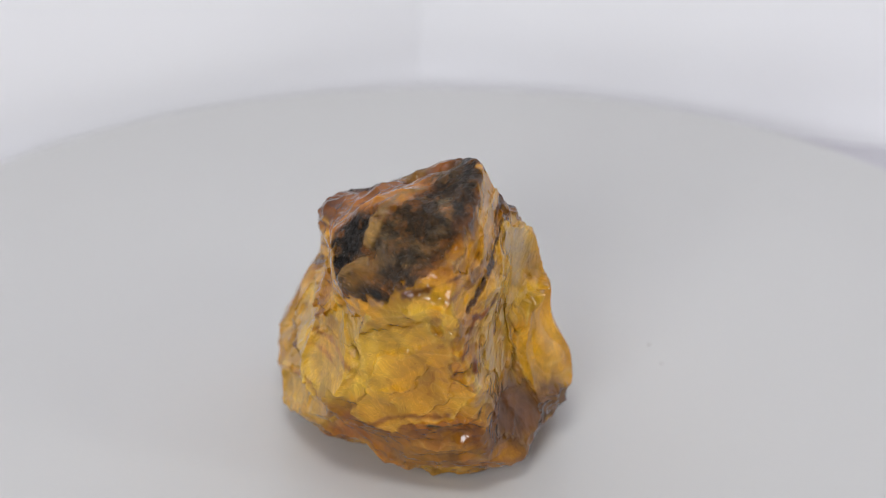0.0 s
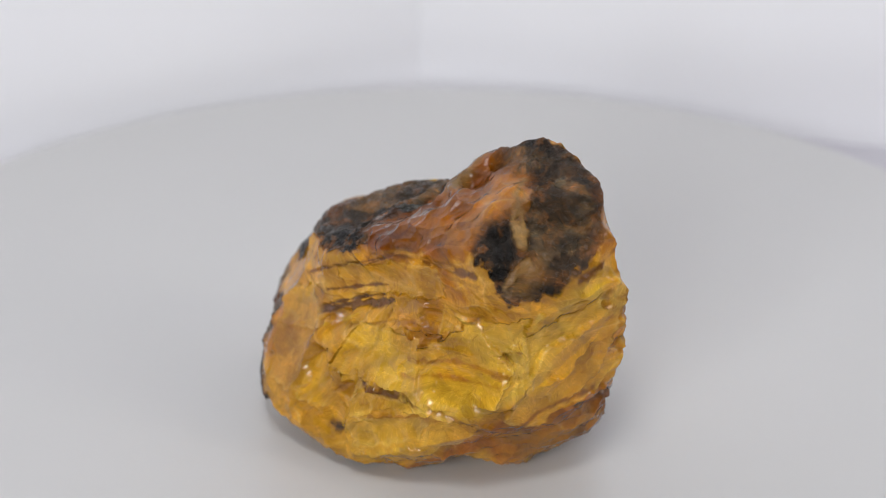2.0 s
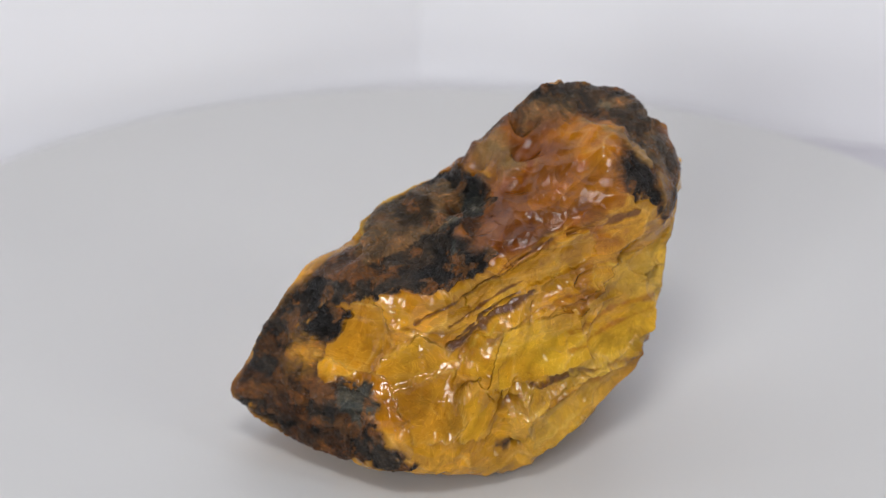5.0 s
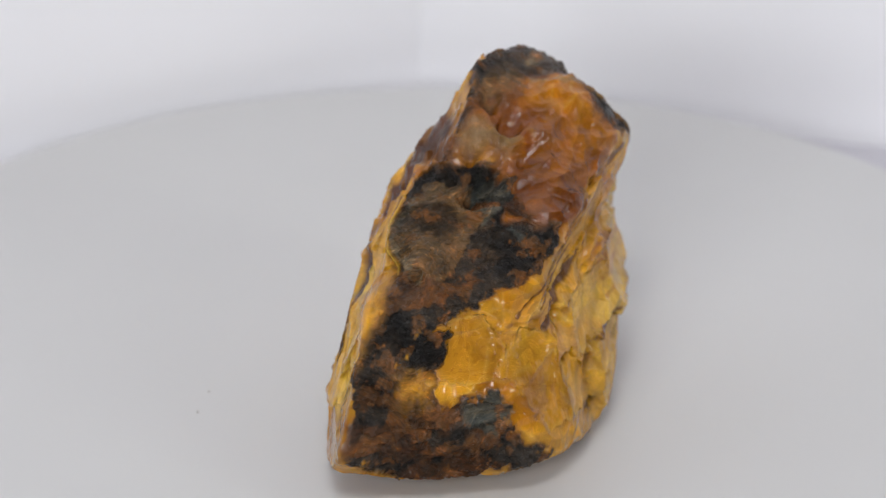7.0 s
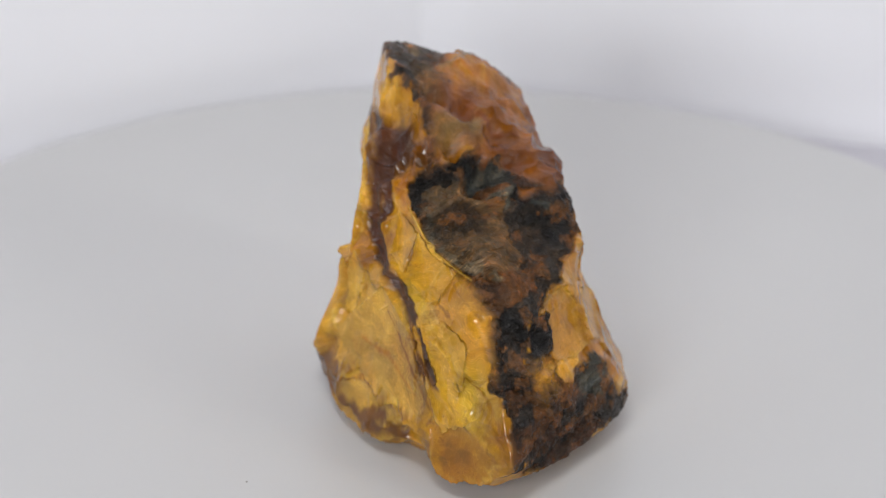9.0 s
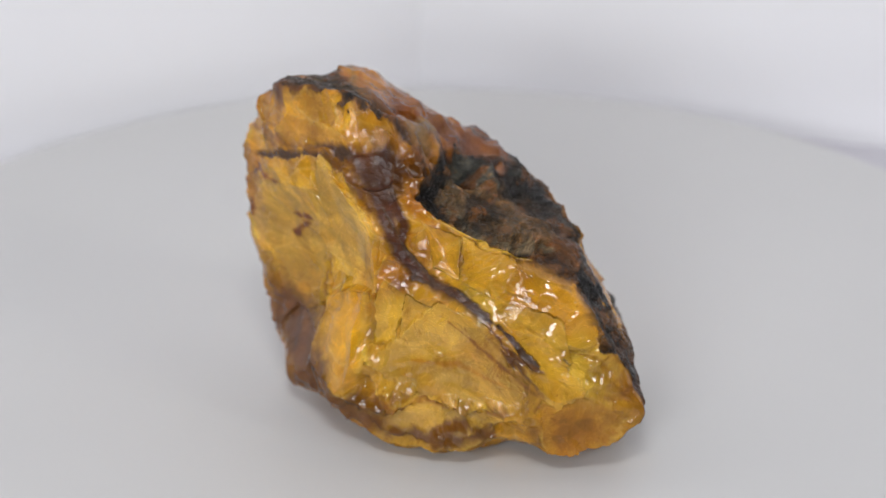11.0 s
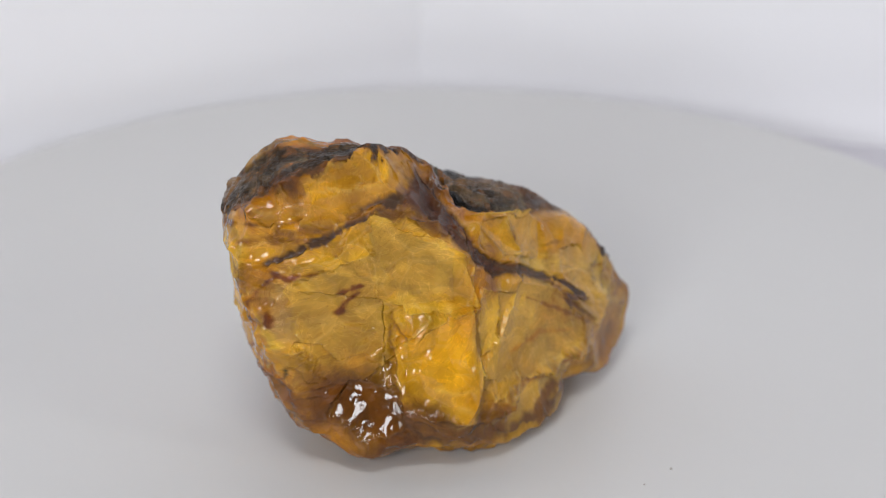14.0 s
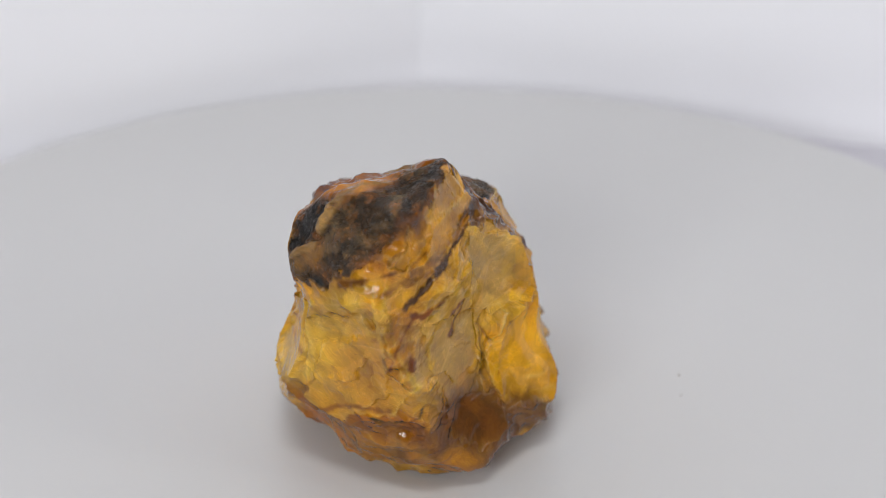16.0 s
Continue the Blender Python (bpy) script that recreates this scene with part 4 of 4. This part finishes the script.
stroke("pale", 0.5, 0.5, (-60.5, 44.3), (-39.0, 46.9), (-27.3, 37.0))
stroke("rust", 1.9, 1.2, (-70.7, 4.7), (-68.7, 9.3), (-65.1, 15.2))
stroke("rust", 0.7, 0.7, (-79.3, 16.0), (-77.1, 17.9), (-73.0, 19.8))
stroke("rust", 0.6, 0.5, (-82.4, 1.8), (-82.1, 6.1))
stroke("greenline", 0.6, 0.6, (-94.6, -20.5), (-87.9, -21.4), (-79.9, -17.4), (-79.2, -13.9))
stroke("groove", 0.6, 0.5, (-167.8, -49.6), (-125.0, -21.4), (-113.4, -13.7), (-107.8, -22.2))
stroke("groove", 0.5, 0.5, (-105.2, 13.8), (-97.3, 14.9), (-92.9, 12.5))
stroke("pale", 0.5, 0.3, (-134.9, 13.1), (-119.5, 4.0), (-112.9, -6.9))
stroke("pale", 0.3, 0.3, (-91.5, 24.4), (-90.0, 12.8), (-88.4, 1.8))
stroke("groove", 0.7, 0.7, (-71.5, 21.2), (-65.2, -4.1), (-58.6, -29.5), (-69.4, -30.6))
stroke("rust", 0.5, 0.4, (-81.9, 17.1), (-84.7, 10.3), (-87.6, 0.9))
stroke("groove", 0.5, 0.4, (-143.1, -19.2), (-130.8, -20.3), (-123.9, -20.1), (-115.6, -14.0))
stroke("crustrust", 2.1, 1.8, (-72.2, 76.8), (-44.3, 84.0), (23.8, 80.3))
stroke("black", 0.5, 0.5, (-109.5, 22.0), (-106.9, 21.6))
# dark gap of the foot notch, its shade painted black
stroke("black", 0.7, 0.5, (173.3, -37.1), (-177.4, -38.3))

patch("russet", (164.0, 33.8), (173.5, 50.5), (-166.3, 70.0), (-90.5, 84.1), (-79.0, 74.5), (-101.4, 61.8), (-106.0, 53.3), (-119.7, 48.7), (-128.2, 45.8), (-131.0, 34.3), (-139.5, 31.8), (-157.9, 36.2), (-177.3, 31.1))
patch("fox", (-112.4, 60.3), (-102.1, 54.3), (-108.5, 48.2), (-118.9, 46.5), (-122.3, 51.4))
patch("russet", (-120.5, 78.7), (-115.5, 60.5), (-121.7, 52.1), (-126.3, 42.0), (-132.3, 35.0), (-147.3, 36.3), (-162.2, 37.6), (171.1, 35.6), (-176.9, 60.7))
patch("fox", (-126.3, 52.8), (-128.7, 41.3), (-133.0, 36.1), (-146.9, 38.9), (-152.8, 47.2))
patch("rust", (-162.4, 63.4), (-147.2, 54.8), (-158.6, 44.7), (-180.0, 43.2), (174.6, 50.5))
patch("rust", (-96.2, 80.0), (-108.4, 63.9), (-123.3, 55.9), (-140.4, 64.3), (-141.6, 75.7))
patch("fox", (-108.7, 54.7), (-104.9, 46.1), (-123.5, 42.6), (-127.9, 44.1), (-124.9, 51.6))
patch("buff", (-84.2, 79.4), (-137.0, 62.2), (-157.4, 67.9), (-121.6, 84.5), (-54.1, 83.4))
patch("russet", (-123.8, 51.4), (-132.2, 41.1), (-154.8, 39.2), (-169.2, 39.9), (-166.6, 53.9), (-144.4, 60.3))
patch("drab", (-112.8, 42.1), (-102.6, 49.1), (-88.5, 45.8), (-88.6, 37.8), (-94.9, 31.6), (-105.5, 30.1))
stroke("buff", 1.6, 1.0, (-115.0, 34.7), (-114.6, 41.0), (-110.5, 49.5), (-101.9, 53.8))
patch("drab", (-104.6, 49.4), (-93.5, 42.4), (-96.7, 36.4), (-105.5, 34.3), (-113.7, 41.3))
stroke("buff", 0.5, 0.3, (-106.8, 50.2), (-112.2, 42.7), (-114.2, 35.0))
stroke("buff", 0.6, 0.4, (-114.2, 30.1), (-118.9, 26.8), (-121.3, 24.4))
stroke("rust", 0.8, 0.6, (-165.3, 38.1), (-157.7, 51.8), (-130.8, 64.0))
patch("drab", (39.5, 66.2), (109.3, 78.5), (116.6, 49.5), (105.5, 28.1), (87.9, 22.2), (71.4, 37.5))
patch("slate", (165.1, 80.3), (-173.7, 58.7), (160.1, 55.1), (159.2, 67.7))
patch("slate", (169.4, 79.4), (-164.7, 67.1), (169.4, 52.5), (152.7, 47.7), (150.0, 73.2))
patch("drab", (66.8, 41.7), (104.9, 68.6), (144.2, 48.9), (123.9, 35.5), (97.9, 25.6))
patch("slate", (123.3, -18.0), (132.2, -15.5), (136.1, -19.9), (129.8, -23.6))
# broken faces
shard("sand", 0.5, (-80.3, 12.8), (-58.9, 31.7), (-53.2, 22.0), (-65.0, -0.3), (-78.0, -2.0))
shard("sun", 0.9, (-48.8, -20.7), (-18.5, -0.4), (-4.1, 0.2), (-1.8, -27.1), (-3.0, -40.1), (-22.9, -38.9), (-43.8, -37.9))
shard("gold", 0.6, (-77.0, -5.9), (-64.3, -1.5), (-52.6, -14.7), (-54.5, -26.2), (-64.9, -29.9), (-71.8, -22.6))
shard("gold", 0.6, (-64.7, -30.2), (-54.6, -27.6), (-46.2, -35.6), (-55.7, -36.2), (-66.0, -33.5))
shard("lemon", 0.7, (-50.6, 33.7), (-31.4, 45.5), (-5.7, 35.3), (0.9, 2.6), (-19.0, -0.2), (-43.0, -0.3), (-50.9, 16.6))
shard("gold", 0.5, (-63.5, 37.3), (-45.2, 50.2), (-32.7, 45.9), (-51.2, 33.9), (-59.2, 32.1))
shard("sand", 0.5, (14.7, -26.6), (45.3, -10.8), (62.5, -18.1), (70.6, -24.4), (70.3, -30.3), (29.9, -41.5))
shard("lemon", 0.4, (0.3, -5.0), (5.1, 12.1), (19.1, 3.6), (14.1, -24.4), (1.8, -28.0))
shard("sand", 0.4, (19.1, 3.6), (46.1, -6.7), (40.9, -10.7), (15.4, -24.3))
shard("gold", 0.6, (-0.4, -27.2), (13.1, -26.8), (27.9, -40.4), (7.3, -41.9))
shard("gold", 0.5, (24.2, 52.2), (57.9, 39.4), (52.4, 14.0), (37.7, 22.4))
shard("gold", 0.5, (58.4, 39.0), (84.2, 18.4), (75.3, 4.7), (68.9, 0.8), (53.6, 12.7))
shard("sand", 0.5, (74.0, -0.4), (84.8, -3.4), (83.6, -17.2), (75.1, -17.1), (68.9, -7.1))
shard("toffee", 0.6, (71.8, -28.5), (81.7, -21.9), (91.2, -22.3), (85.7, -31.3), (74.7, -39.7))
shard("gold", 0.6, (-12.0, -43.8), (32.7, -42.8), (41.0, -48.8), (4.6, -52.7))
shard("sand", 0.4, (33.3, -42.5), (68.4, -34.4), (66.5, -40.2), (44.4, -48.7))
shard("toffee", 0.4, (-88.0, 29.6), (-84.4, 39.6), (-81.2, 37.3), (-83.8, 28.0))
shard("sun", 0.6, (-80.5, 43.3), (-73.2, 55.5), (-68.2, 53.7), (-70.5, 45.0), (-77.1, 34.3))
shard("sun", 0.6, (-73.1, 55.8), (-69.1, 64.7), (-59.7, 63.1), (-60.5, 51.7), (-67.7, 53.9))
shard("toffee", 0.5, (-68.7, 65.1), (-76.8, 75.7), (-57.1, 75.4), (-56.0, 62.0))
shard("gold", 0.7, (177.3, -33.1), (-161.9, -24.1), (-127.7, -19.7), (-132.7, -32.1), (-151.2, -34.8), (-173.0, -39.4), (-179.6, -36.7))
shard("sand", 0.6, (176.1, -33.4), (-172.2, -23.1), (-151.4, -21.9), (-148.6, -24.2), (-167.3, -28.0))
shard("lemon", 1.1, (-138.6, -0.5), (-120.0, 0.6), (-116.2, -6.7), (-123.3, -14.8), (-140.5, -18.2), (-161.9, -19.8), (-149.4, -9.5))
shard("sand", 0.8, (-114.8, 8.7), (-106.7, 10.8), (-99.2, 8.8), (-98.6, -6.9), (-110.3, -10.3), (-114.5, -4.1))
shard("lemon", 0.5, (-132.7, 10.7), (-114.2, 14.3), (-115.1, 4.5), (-122.9, 2.3), (-133.5, 3.7))
shard("lemon", 0.7, (-176.2, -10.9), (-153.6, -3.1), (-150.4, -8.8), (-163.9, -19.7), (176.6, -29.5), (175.4, -17.4))
shard("gold", 0.6, (159.9, 14.6), (-164.0, 29.1), (-143.0, 29.5), (-138.5, 18.8), (-169.4, 12.4), (164.7, 2.9))
shard("toffee", 0.5, (-155.9, 2.5), (-138.7, 5.7), (-142.3, -0.2), (-150.4, -2.3))
shard("gold", 0.6, (156.2, -24.1), (166.9, -17.3), (174.7, -28.2), (168.9, -33.7), (160.5, -30.0))
shard("gold", 0.5, (130.7, -10.6), (144.0, -2.2), (158.5, -9.5), (155.9, -22.5), (141.1, -19.4))
shard("lemon", 0.8, (-168.8, -14.0), (-128.4, 11.5), (-118.0, -3.3), (-123.9, -14.5), (-135.5, -17.7))
shard("lemon", 0.8, (-115.3, 9.6), (-95.0, 16.3), (-90.6, 5.4), (-103.5, -7.6), (-115.2, -9.1))
shard("gold", 0.5, (-106.4, -12.9), (-89.8, 1.5), (-81.8, -5.6), (-87.9, -16.1), (-102.1, -20.8))
shard("sand", 0.6, (-61.8, 45.6), (-14.0, 36.9), (-13.0, 5.9), (-58.0, 5.4))
shard("toffee", 0.4, (-73.1, 58.9), (-63.7, 58.1), (-59.2, 54.0), (-78.1, 43.6))
shard("sand", 0.6, (-0.4, -32.6), (39.4, 2.4), (65.4, -11.0), (66.8, -28.5), (12.1, -39.2))
shard("sand", 0.5, (2.9, -45.7), (33.4, -41.1), (67.4, -33.0), (67.5, -36.9), (43.9, -46.5), (11.2, -49.6))
shard("gold", 0.6, (67.4, -5.7), (80.3, -10.7), (83.9, -21.2), (76.7, -28.4), (71.6, -20.2))
shard("sand", 0.5, (-76.9, 13.2), (-56.3, 8.8), (-54.0, -18.6), (-69.2, -16.4), (-77.9, -1.1))
shard("toffee", 0.4, (-78.3, 39.4), (-58.0, 57.2), (-51.9, 55.9), (-71.2, 38.3), (-79.0, 31.6))
shard("gold", 0.5, (-108.2, 4.2), (-88.8, 13.9), (-88.4, -7.6), (-107.1, -26.4), (-119.6, -19.7))
shard("umber", 0.5, (-66.1, -26.8), (-43.4, -33.2), (-42.1, -41.1), (-58.9, -39.7), (-69.9, -32.5))
shard("toffee", 0.7, (108.6, 3.3), (127.9, 5.2), (136.9, -6.0), (130.3, -14.2), (109.9, -11.8))
shard("sand", 0.9, (-177.0, -31.7), (-155.6, -27.9), (-143.0, -22.3), (-147.9, -32.1), (-172.8, -37.2))
shard("lemon", 0.7, (177.9, -4.2), (-149.7, 0.2), (-148.3, -17.1), (-169.6, -21.6), (168.4, -22.5))
shard("toffee", 0.6, (137.4, -15.6), (157.3, -14.2), (162.1, -28.3), (147.6, -27.8))

stroke("veindark", 0.4, 1.7, (-84.3, 19.4), (-78.5, 24.6), (-72.6, 32.7), (-65.9, 42.9), (-56.9, 51.9), (-50.7, 57.1))
stroke("rust", 0.9, 0.5, (-69.8, 12.1), (-63.7, 16.7))
stroke("rust", 1.2, 0.6, (-70.3, 3.9), (-68.7, 8.7), (-64.7, 13.0))
stroke("rust", 0.8, 0.5, (-82.0, 4.0), (-81.7, 1.2))
stroke("rust", 0.6, 0.4, (-79.9, 16.5), (-77.9, 16.6))
stroke("pale", 0.4, 0.3, (-2.8, 33.8), (-0.8, 2.6), (-3.0, -4.4))
stroke("pale", 0.4, 0.3, (-1.8, -27.1), (7.3, -41.9))
stroke("pale", 0.4, 0.3, (-39.4, -40.1), (-26.2, -41.3), (-4.2, -40.7))
stroke("pale", 0.4, 0.3, (175.1, -33.2), (-172.2, -23.1), (-159.8, -23.8))
stroke("pale", 0.4, 0.3, (-161.9, -19.8), (-149.4, -9.5))
stroke("pale", 0.4, 0.3, (-147.6, -23.2), (-127.5, -20.3))
stroke("pale", 0.4, 0.3, (-115.2, 8.7), (-113.6, -3.3), (-111.6, -9.7))
stroke("pale", 0.4, 0.3, (8.9, -42.9), (33.0, -40.8), (67.4, -33.0))
stroke("pale", 0.4, 0.3, (82.4, -20.7), (87.7, -14.2))
stroke("pale", 0.4, 0.3, (-88.6, 24.4), (-88.5, 12.9), (-83.6, -2.5))
stroke("umberlight", 0.7, 0.5, (29.6, -41.8), (53.0, -38.9), (68.4, -34.4))
stroke("umber", 0.9, 0.6, (36.8, -48.2), (51.3, -42.3), (62.4, -43.3))
stroke("umberlight", 0.6, 0.4, (-14.7, -44.2), (10.2, -43.0), (31.1, -42.4))
stroke("umber", 0.7, 0.5, (-172.2, -22.9), (-159.8, -23.1), (-149.5, -20.8))
stroke("umberlight", 0.6, 0.4, (42.7, -39.9), (57.0, -38.5), (67.5, -33.4))
stroke("umber", 0.6, 0.4, (15.4, -49.1), (39.1, -48.1), (67.4, -38.1))
stroke("veinthin", 0.6, 0.4, (62.6, -8.7), (69.8, -17.7), (80.1, -20.6))
stroke("black", 0.5, 0.3, (81.6, -15.0), (83.2, -16.9))
stroke("umber", 0.8, 0.6, (155.3, 0.7), (-178.6, 14.3), (-164.0, 18.7))
stroke("veinsoft", 0.9, 0.6, (168.3, -1.5), (178.7, 4.3), (-170.5, 9.6))
stroke("ochreline", 0.6, 0.4, (-142.9, 27.5), (-131.2, 24.9), (-126.5, 23.9))
patch("umber", (-45.3, -34.9), (-26.2, -35.6), (13.2, -45.9), (13.9, -50.8), (-29.2, -46.4), (-44.2, -42.5))
patch("sun", (-78.6, -33.5), (-65.5, -37.7), (-52.8, -41.6), (-56.6, -43.0), (-69.9, -42.9))
# shade band along the vein's ledge, put into the colour
stroke("umberlight", 0.8, 0.6, (-85.1, 26.0), (-74.5, 34.1), (-58.5, 49.6))
stroke("toffee", 0.9, 0.6, (-87.7, 29.1), (-79.4, 36.1), (-66.2, 49.5))
stroke("umber", 0.6, 0.5, (-101.0, 23.1), (-91.7, 26.4), (-84.2, 29.1), (-79.3, 34.6))
stroke("umberlight", 0.7, 0.5, (-89.5, 22.5), (-82.8, 26.4), (-77.3, 29.5))
stroke("umber", 0.6, 0.4, (-91.5, -22.7), (-84.0, -24.2), (-76.9, -20.4))
patch("umber", (-74.7, -14.3), (-40.1, -37.5), (-24.2, -42.0), (-52.6, -41.0), (-74.8, -30.8))
stroke("pale", 0.5, 0.3, (-119.2, 12.6), (-117.1, 1.0), (-116.2, -10.4))
stroke("umberlight", 0.6, 0.4, (-115.7, -23.9), (-101.8, -17.9), (-89.6, -16.1))
stroke("toffee", 0.6, 0.4, (-155.6, -14.3), (-140.3, -10.4), (-122.4, -7.6))
stroke("toffee", 0.5, 0.4, (-153.5, -9.0), (-136.2, -4.1), (-119.5, -4.2))
stroke("toffee", 0.5, 0.4, (-167.2, -30.3), (-149.4, -26.8), (-135.4, -22.4))
stroke("toffee", 0.5, 0.4, (24.4, -31.5), (49.2, -27.9), (66.6, -28.0))
stroke("umberlight", 0.5, 0.4, (45.5, -10.3), (64.0, -21.3), (72.7, -26.1))


def chipped_relief():
    """Fine relief of the whole skin in metres: shell-shaped chips on clear stone, crumbs on the rind.
    Every chip also bares a slightly different tone; its pale edge is ridge glint put into the colour."""
    warp = np.stack([fractal(SPOT * 60, 3, s) for s in (3, 13, 23)], 1) * 0.0028
    p = SPOT + warp
    big, big2, tone = scallops(p * np.array((62, 62, 90)), 1)
    mid, mid2, tone2 = scallops(p * np.array((170, 170, 240)), 2)
    small, small2, tone3 = scallops((SPOT + 0.5 * warp) * np.array((270, 270, 430)), 4)
    ambery = np.clip((0.44 - TINT[:, 0]) / 0.2, 0, 1) * (1 - RIND)
    some = np.clip(fractal(SPOT * 55, 2, 150) * 1.6 + 0.55, 0, 1)
    ledge = fractal(p * np.array((36, 36, 60)), 2, 110) * 3
    step = ledge - np.floor(ledge)
    shelf = np.clip((step - 0.6) / 0.4, 0, 1) - step
    fine = fractal(p * np.array((95, 95, 150)), 3, 130) * 3
    fstep = fine - np.floor(fine)
    flake = np.clip((fstep - 0.8) / 0.2, 0, 1) - fstep
    clear = 0.0030 * (big ** 2 - 0.27) + 0.0019 * some * (mid ** 2 - 0.25) + 0.0005 * (shelf + 0.5)
    clear *= 1 - 0.9 * POLISH
    flaky = np.clip(fractal(SPOT * 80, 2, 310) * 1.5 + 0.5, 0, 1)
    clear += 0.0010 * (small ** 2 - 0.25) * (1 - 0.6 * POLISH) * np.maximum(flaky, 0.9 * ambery) * (1 + 0.6 * ambery)
    crumbs = 0.00065 * fractal(p * np.array((120, 120, 300)), 5, 80, 0.62) + 0.0004 * (flake + 0.5) + 0.0010 * (mid - 0.5)
    pure = ((1 - RIND) * (1 - 0.3 * POLISH))[:, None]
    shade = 0.84 + 0.30 * tone[:, None] ** 1.3 * np.array((1.0, 1.0, 0.9)) + 0.24 * (tone2[:, None] - 0.5) * some[:, None]
    TINT[:] = TINT * np.array((0.88, 0.90, 0.72)) ** pure
    TINT[:] *= 1 + pure * 0.35 * (tone3[:, None] - 0.5) * (np.abs(tone3[:, None] - 0.5) > 0.22)
    TINT[:] = TINT * (1 + pure * (shade - 1))
    dapple = np.clip(0.5 + 1.1 * fractal(p * np.array((95, 95, 230)), 4, 190, 0.6), 0, 1)[:, None]
    flecks = np.clip(2.6 * fractal(SPOT * 330, 4, 210, 0.65) - 0.8, 0, 1)[:, None]
    husk = RIND[:, None]
    TINT[:] *= 1 + husk * (0.22 + 0.85 * dapple - 1)
    TINT[:] += husk * flecks * 0.6 * (np.array((0.15, 0.070, 0.025)) - TINT)
    murk = np.clip(1.5 * fractal(SPOT * 70, 4, 230, 0.55) - 0.12, 0, 1)[:, None]
    TINT[:] *= 1 - pure * murk * (1 - np.array((0.76, 0.62, 0.42)))
    # ridge highlights and thin-edge translucency, painted as pale lines
    rim_glint = np.clip(1 - (big2 - big) / 0.07, 0, 1) * np.clip(0.5 + fractal(SPOT * 130, 2, 170), 0, 1)
    rim_glint = np.maximum(rim_glint, 0.6 * some * np.clip(1 - (mid2 - mid) / 0.08, 0, 1))
    TINT[:] += pure * rim_glint[:, None] * 0.6 * (np.array((0.70, 0.46, 0.12)) - TINT) * np.clip(TINT[:, :1] * 2.4 - 0.5, 0, 1)
    return clear * (1 - 0.75 * RIND) + crumbs * (0.04 + 0.96 * RIND)


def build_stone():
    r = RADIUS + chipped_relief() + LAYER / 1000
    co = HEART + DIRS * r[:, None]
    # the foot sits broad on the platter
    co[:, 2] -= 0.0014 * np.clip(1 - co[:, 2] / 0.016, 0, 1)
    co[:, 2] = np.maximum(co[:, 2], 0.0002)
    root = tagged(new("stone"), label="glossy yellow-brown banded rock with dark rind on a turntable", category="rock")
    owner = np.sort(BELONGS[TRIS], axis=1)[:, 1]
    whole = bpy.data.meshes.new("whole")
    whole.from_pydata(co.tolist(), [], TRIS.tolist())
    normals = np.empty(len(co) * 3, dtype=np.float32)
    whole.vertex_normals.foreach_get("vector", normals)
    normals = normals.reshape(-1, 3)
    bpy.data.meshes.remove(whole)
    for k, (name, label) in enumerate((("clear_stone", "glossy honey yellow and amber stone"), ("rind", "rough dark brown and grey rind"), ("vein", "dark reddish brown vein"))):
        tri = TRIS[owner == k]
        used, tri = np.unique(tri, return_inverse=True)
        tri = tri.reshape(-1, 3)
        me = bpy.data.meshes.new(name)
        me.from_pydata(co[used].tolist(), [], tri.tolist())
        me.shade_smooth()
        me.normals_split_custom_set_from_vertices(normals[used].tolist())
        tint = me.attributes.new("tint", "FLOAT_COLOR", "POINT")
        tint.data.foreach_set("color", np.column_stack([TINT[used], np.ones(len(used))]).astype(np.float32).ravel())
        me.attributes.new("rind", "FLOAT", "POINT").data.foreach_set("value", RIND[used].astype(np.float32))
        me.attributes.new("polish", "FLOAT", "POINT").data.foreach_set("value", POLISH[used].astype(np.float32))
        me.materials.append(STONE)
        ob = new(name, me)
        ob.parent = root
        tagged(ob, label=label)
    return root


rock = build_stone()


# ---- crumbs of stone on the platter: bearing, distance from the axis, half size in millimetres ----
CRUMBS = [
    (32.4, 0.0526, 0.26),
    (23.1, 0.0509, 0.22),
]


def build_crumb(az, dist, size):
    bm = bmesh.new()
    bmesh.ops.create_icosphere(bm, subdivisions=2, radius=size / 1000)
    for v in bm.verts:
        v.co *= 1 + 0.35 * noise.noise(v.co * 2500 + Vector((az, dist, size)))
        v.co.z = v.co.z * 0.6 + size * 0.0005
    me = bpy.data.meshes.new("crumb")
    bm.to_mesh(me)
    bm.free()
    me.materials.append(GRIT)
    ob = new("crumb", me)
    ob.parent = turntable
    ob.location = (dist * math.cos(math.radians(az)), dist * math.sin(math.radians(az)), 0)
    return tagged(ob, label="tiny pale brown crumb of stone")


for row in CRUMBS:
    build_crumb(*row)


def motions():
    turn = [(t, pose(0, 0, 0, 0, 0, 21.5187 * t)) for t in range(0, 17)]
    walk(rock, turn)
    walk(turntable, turn)


motions()
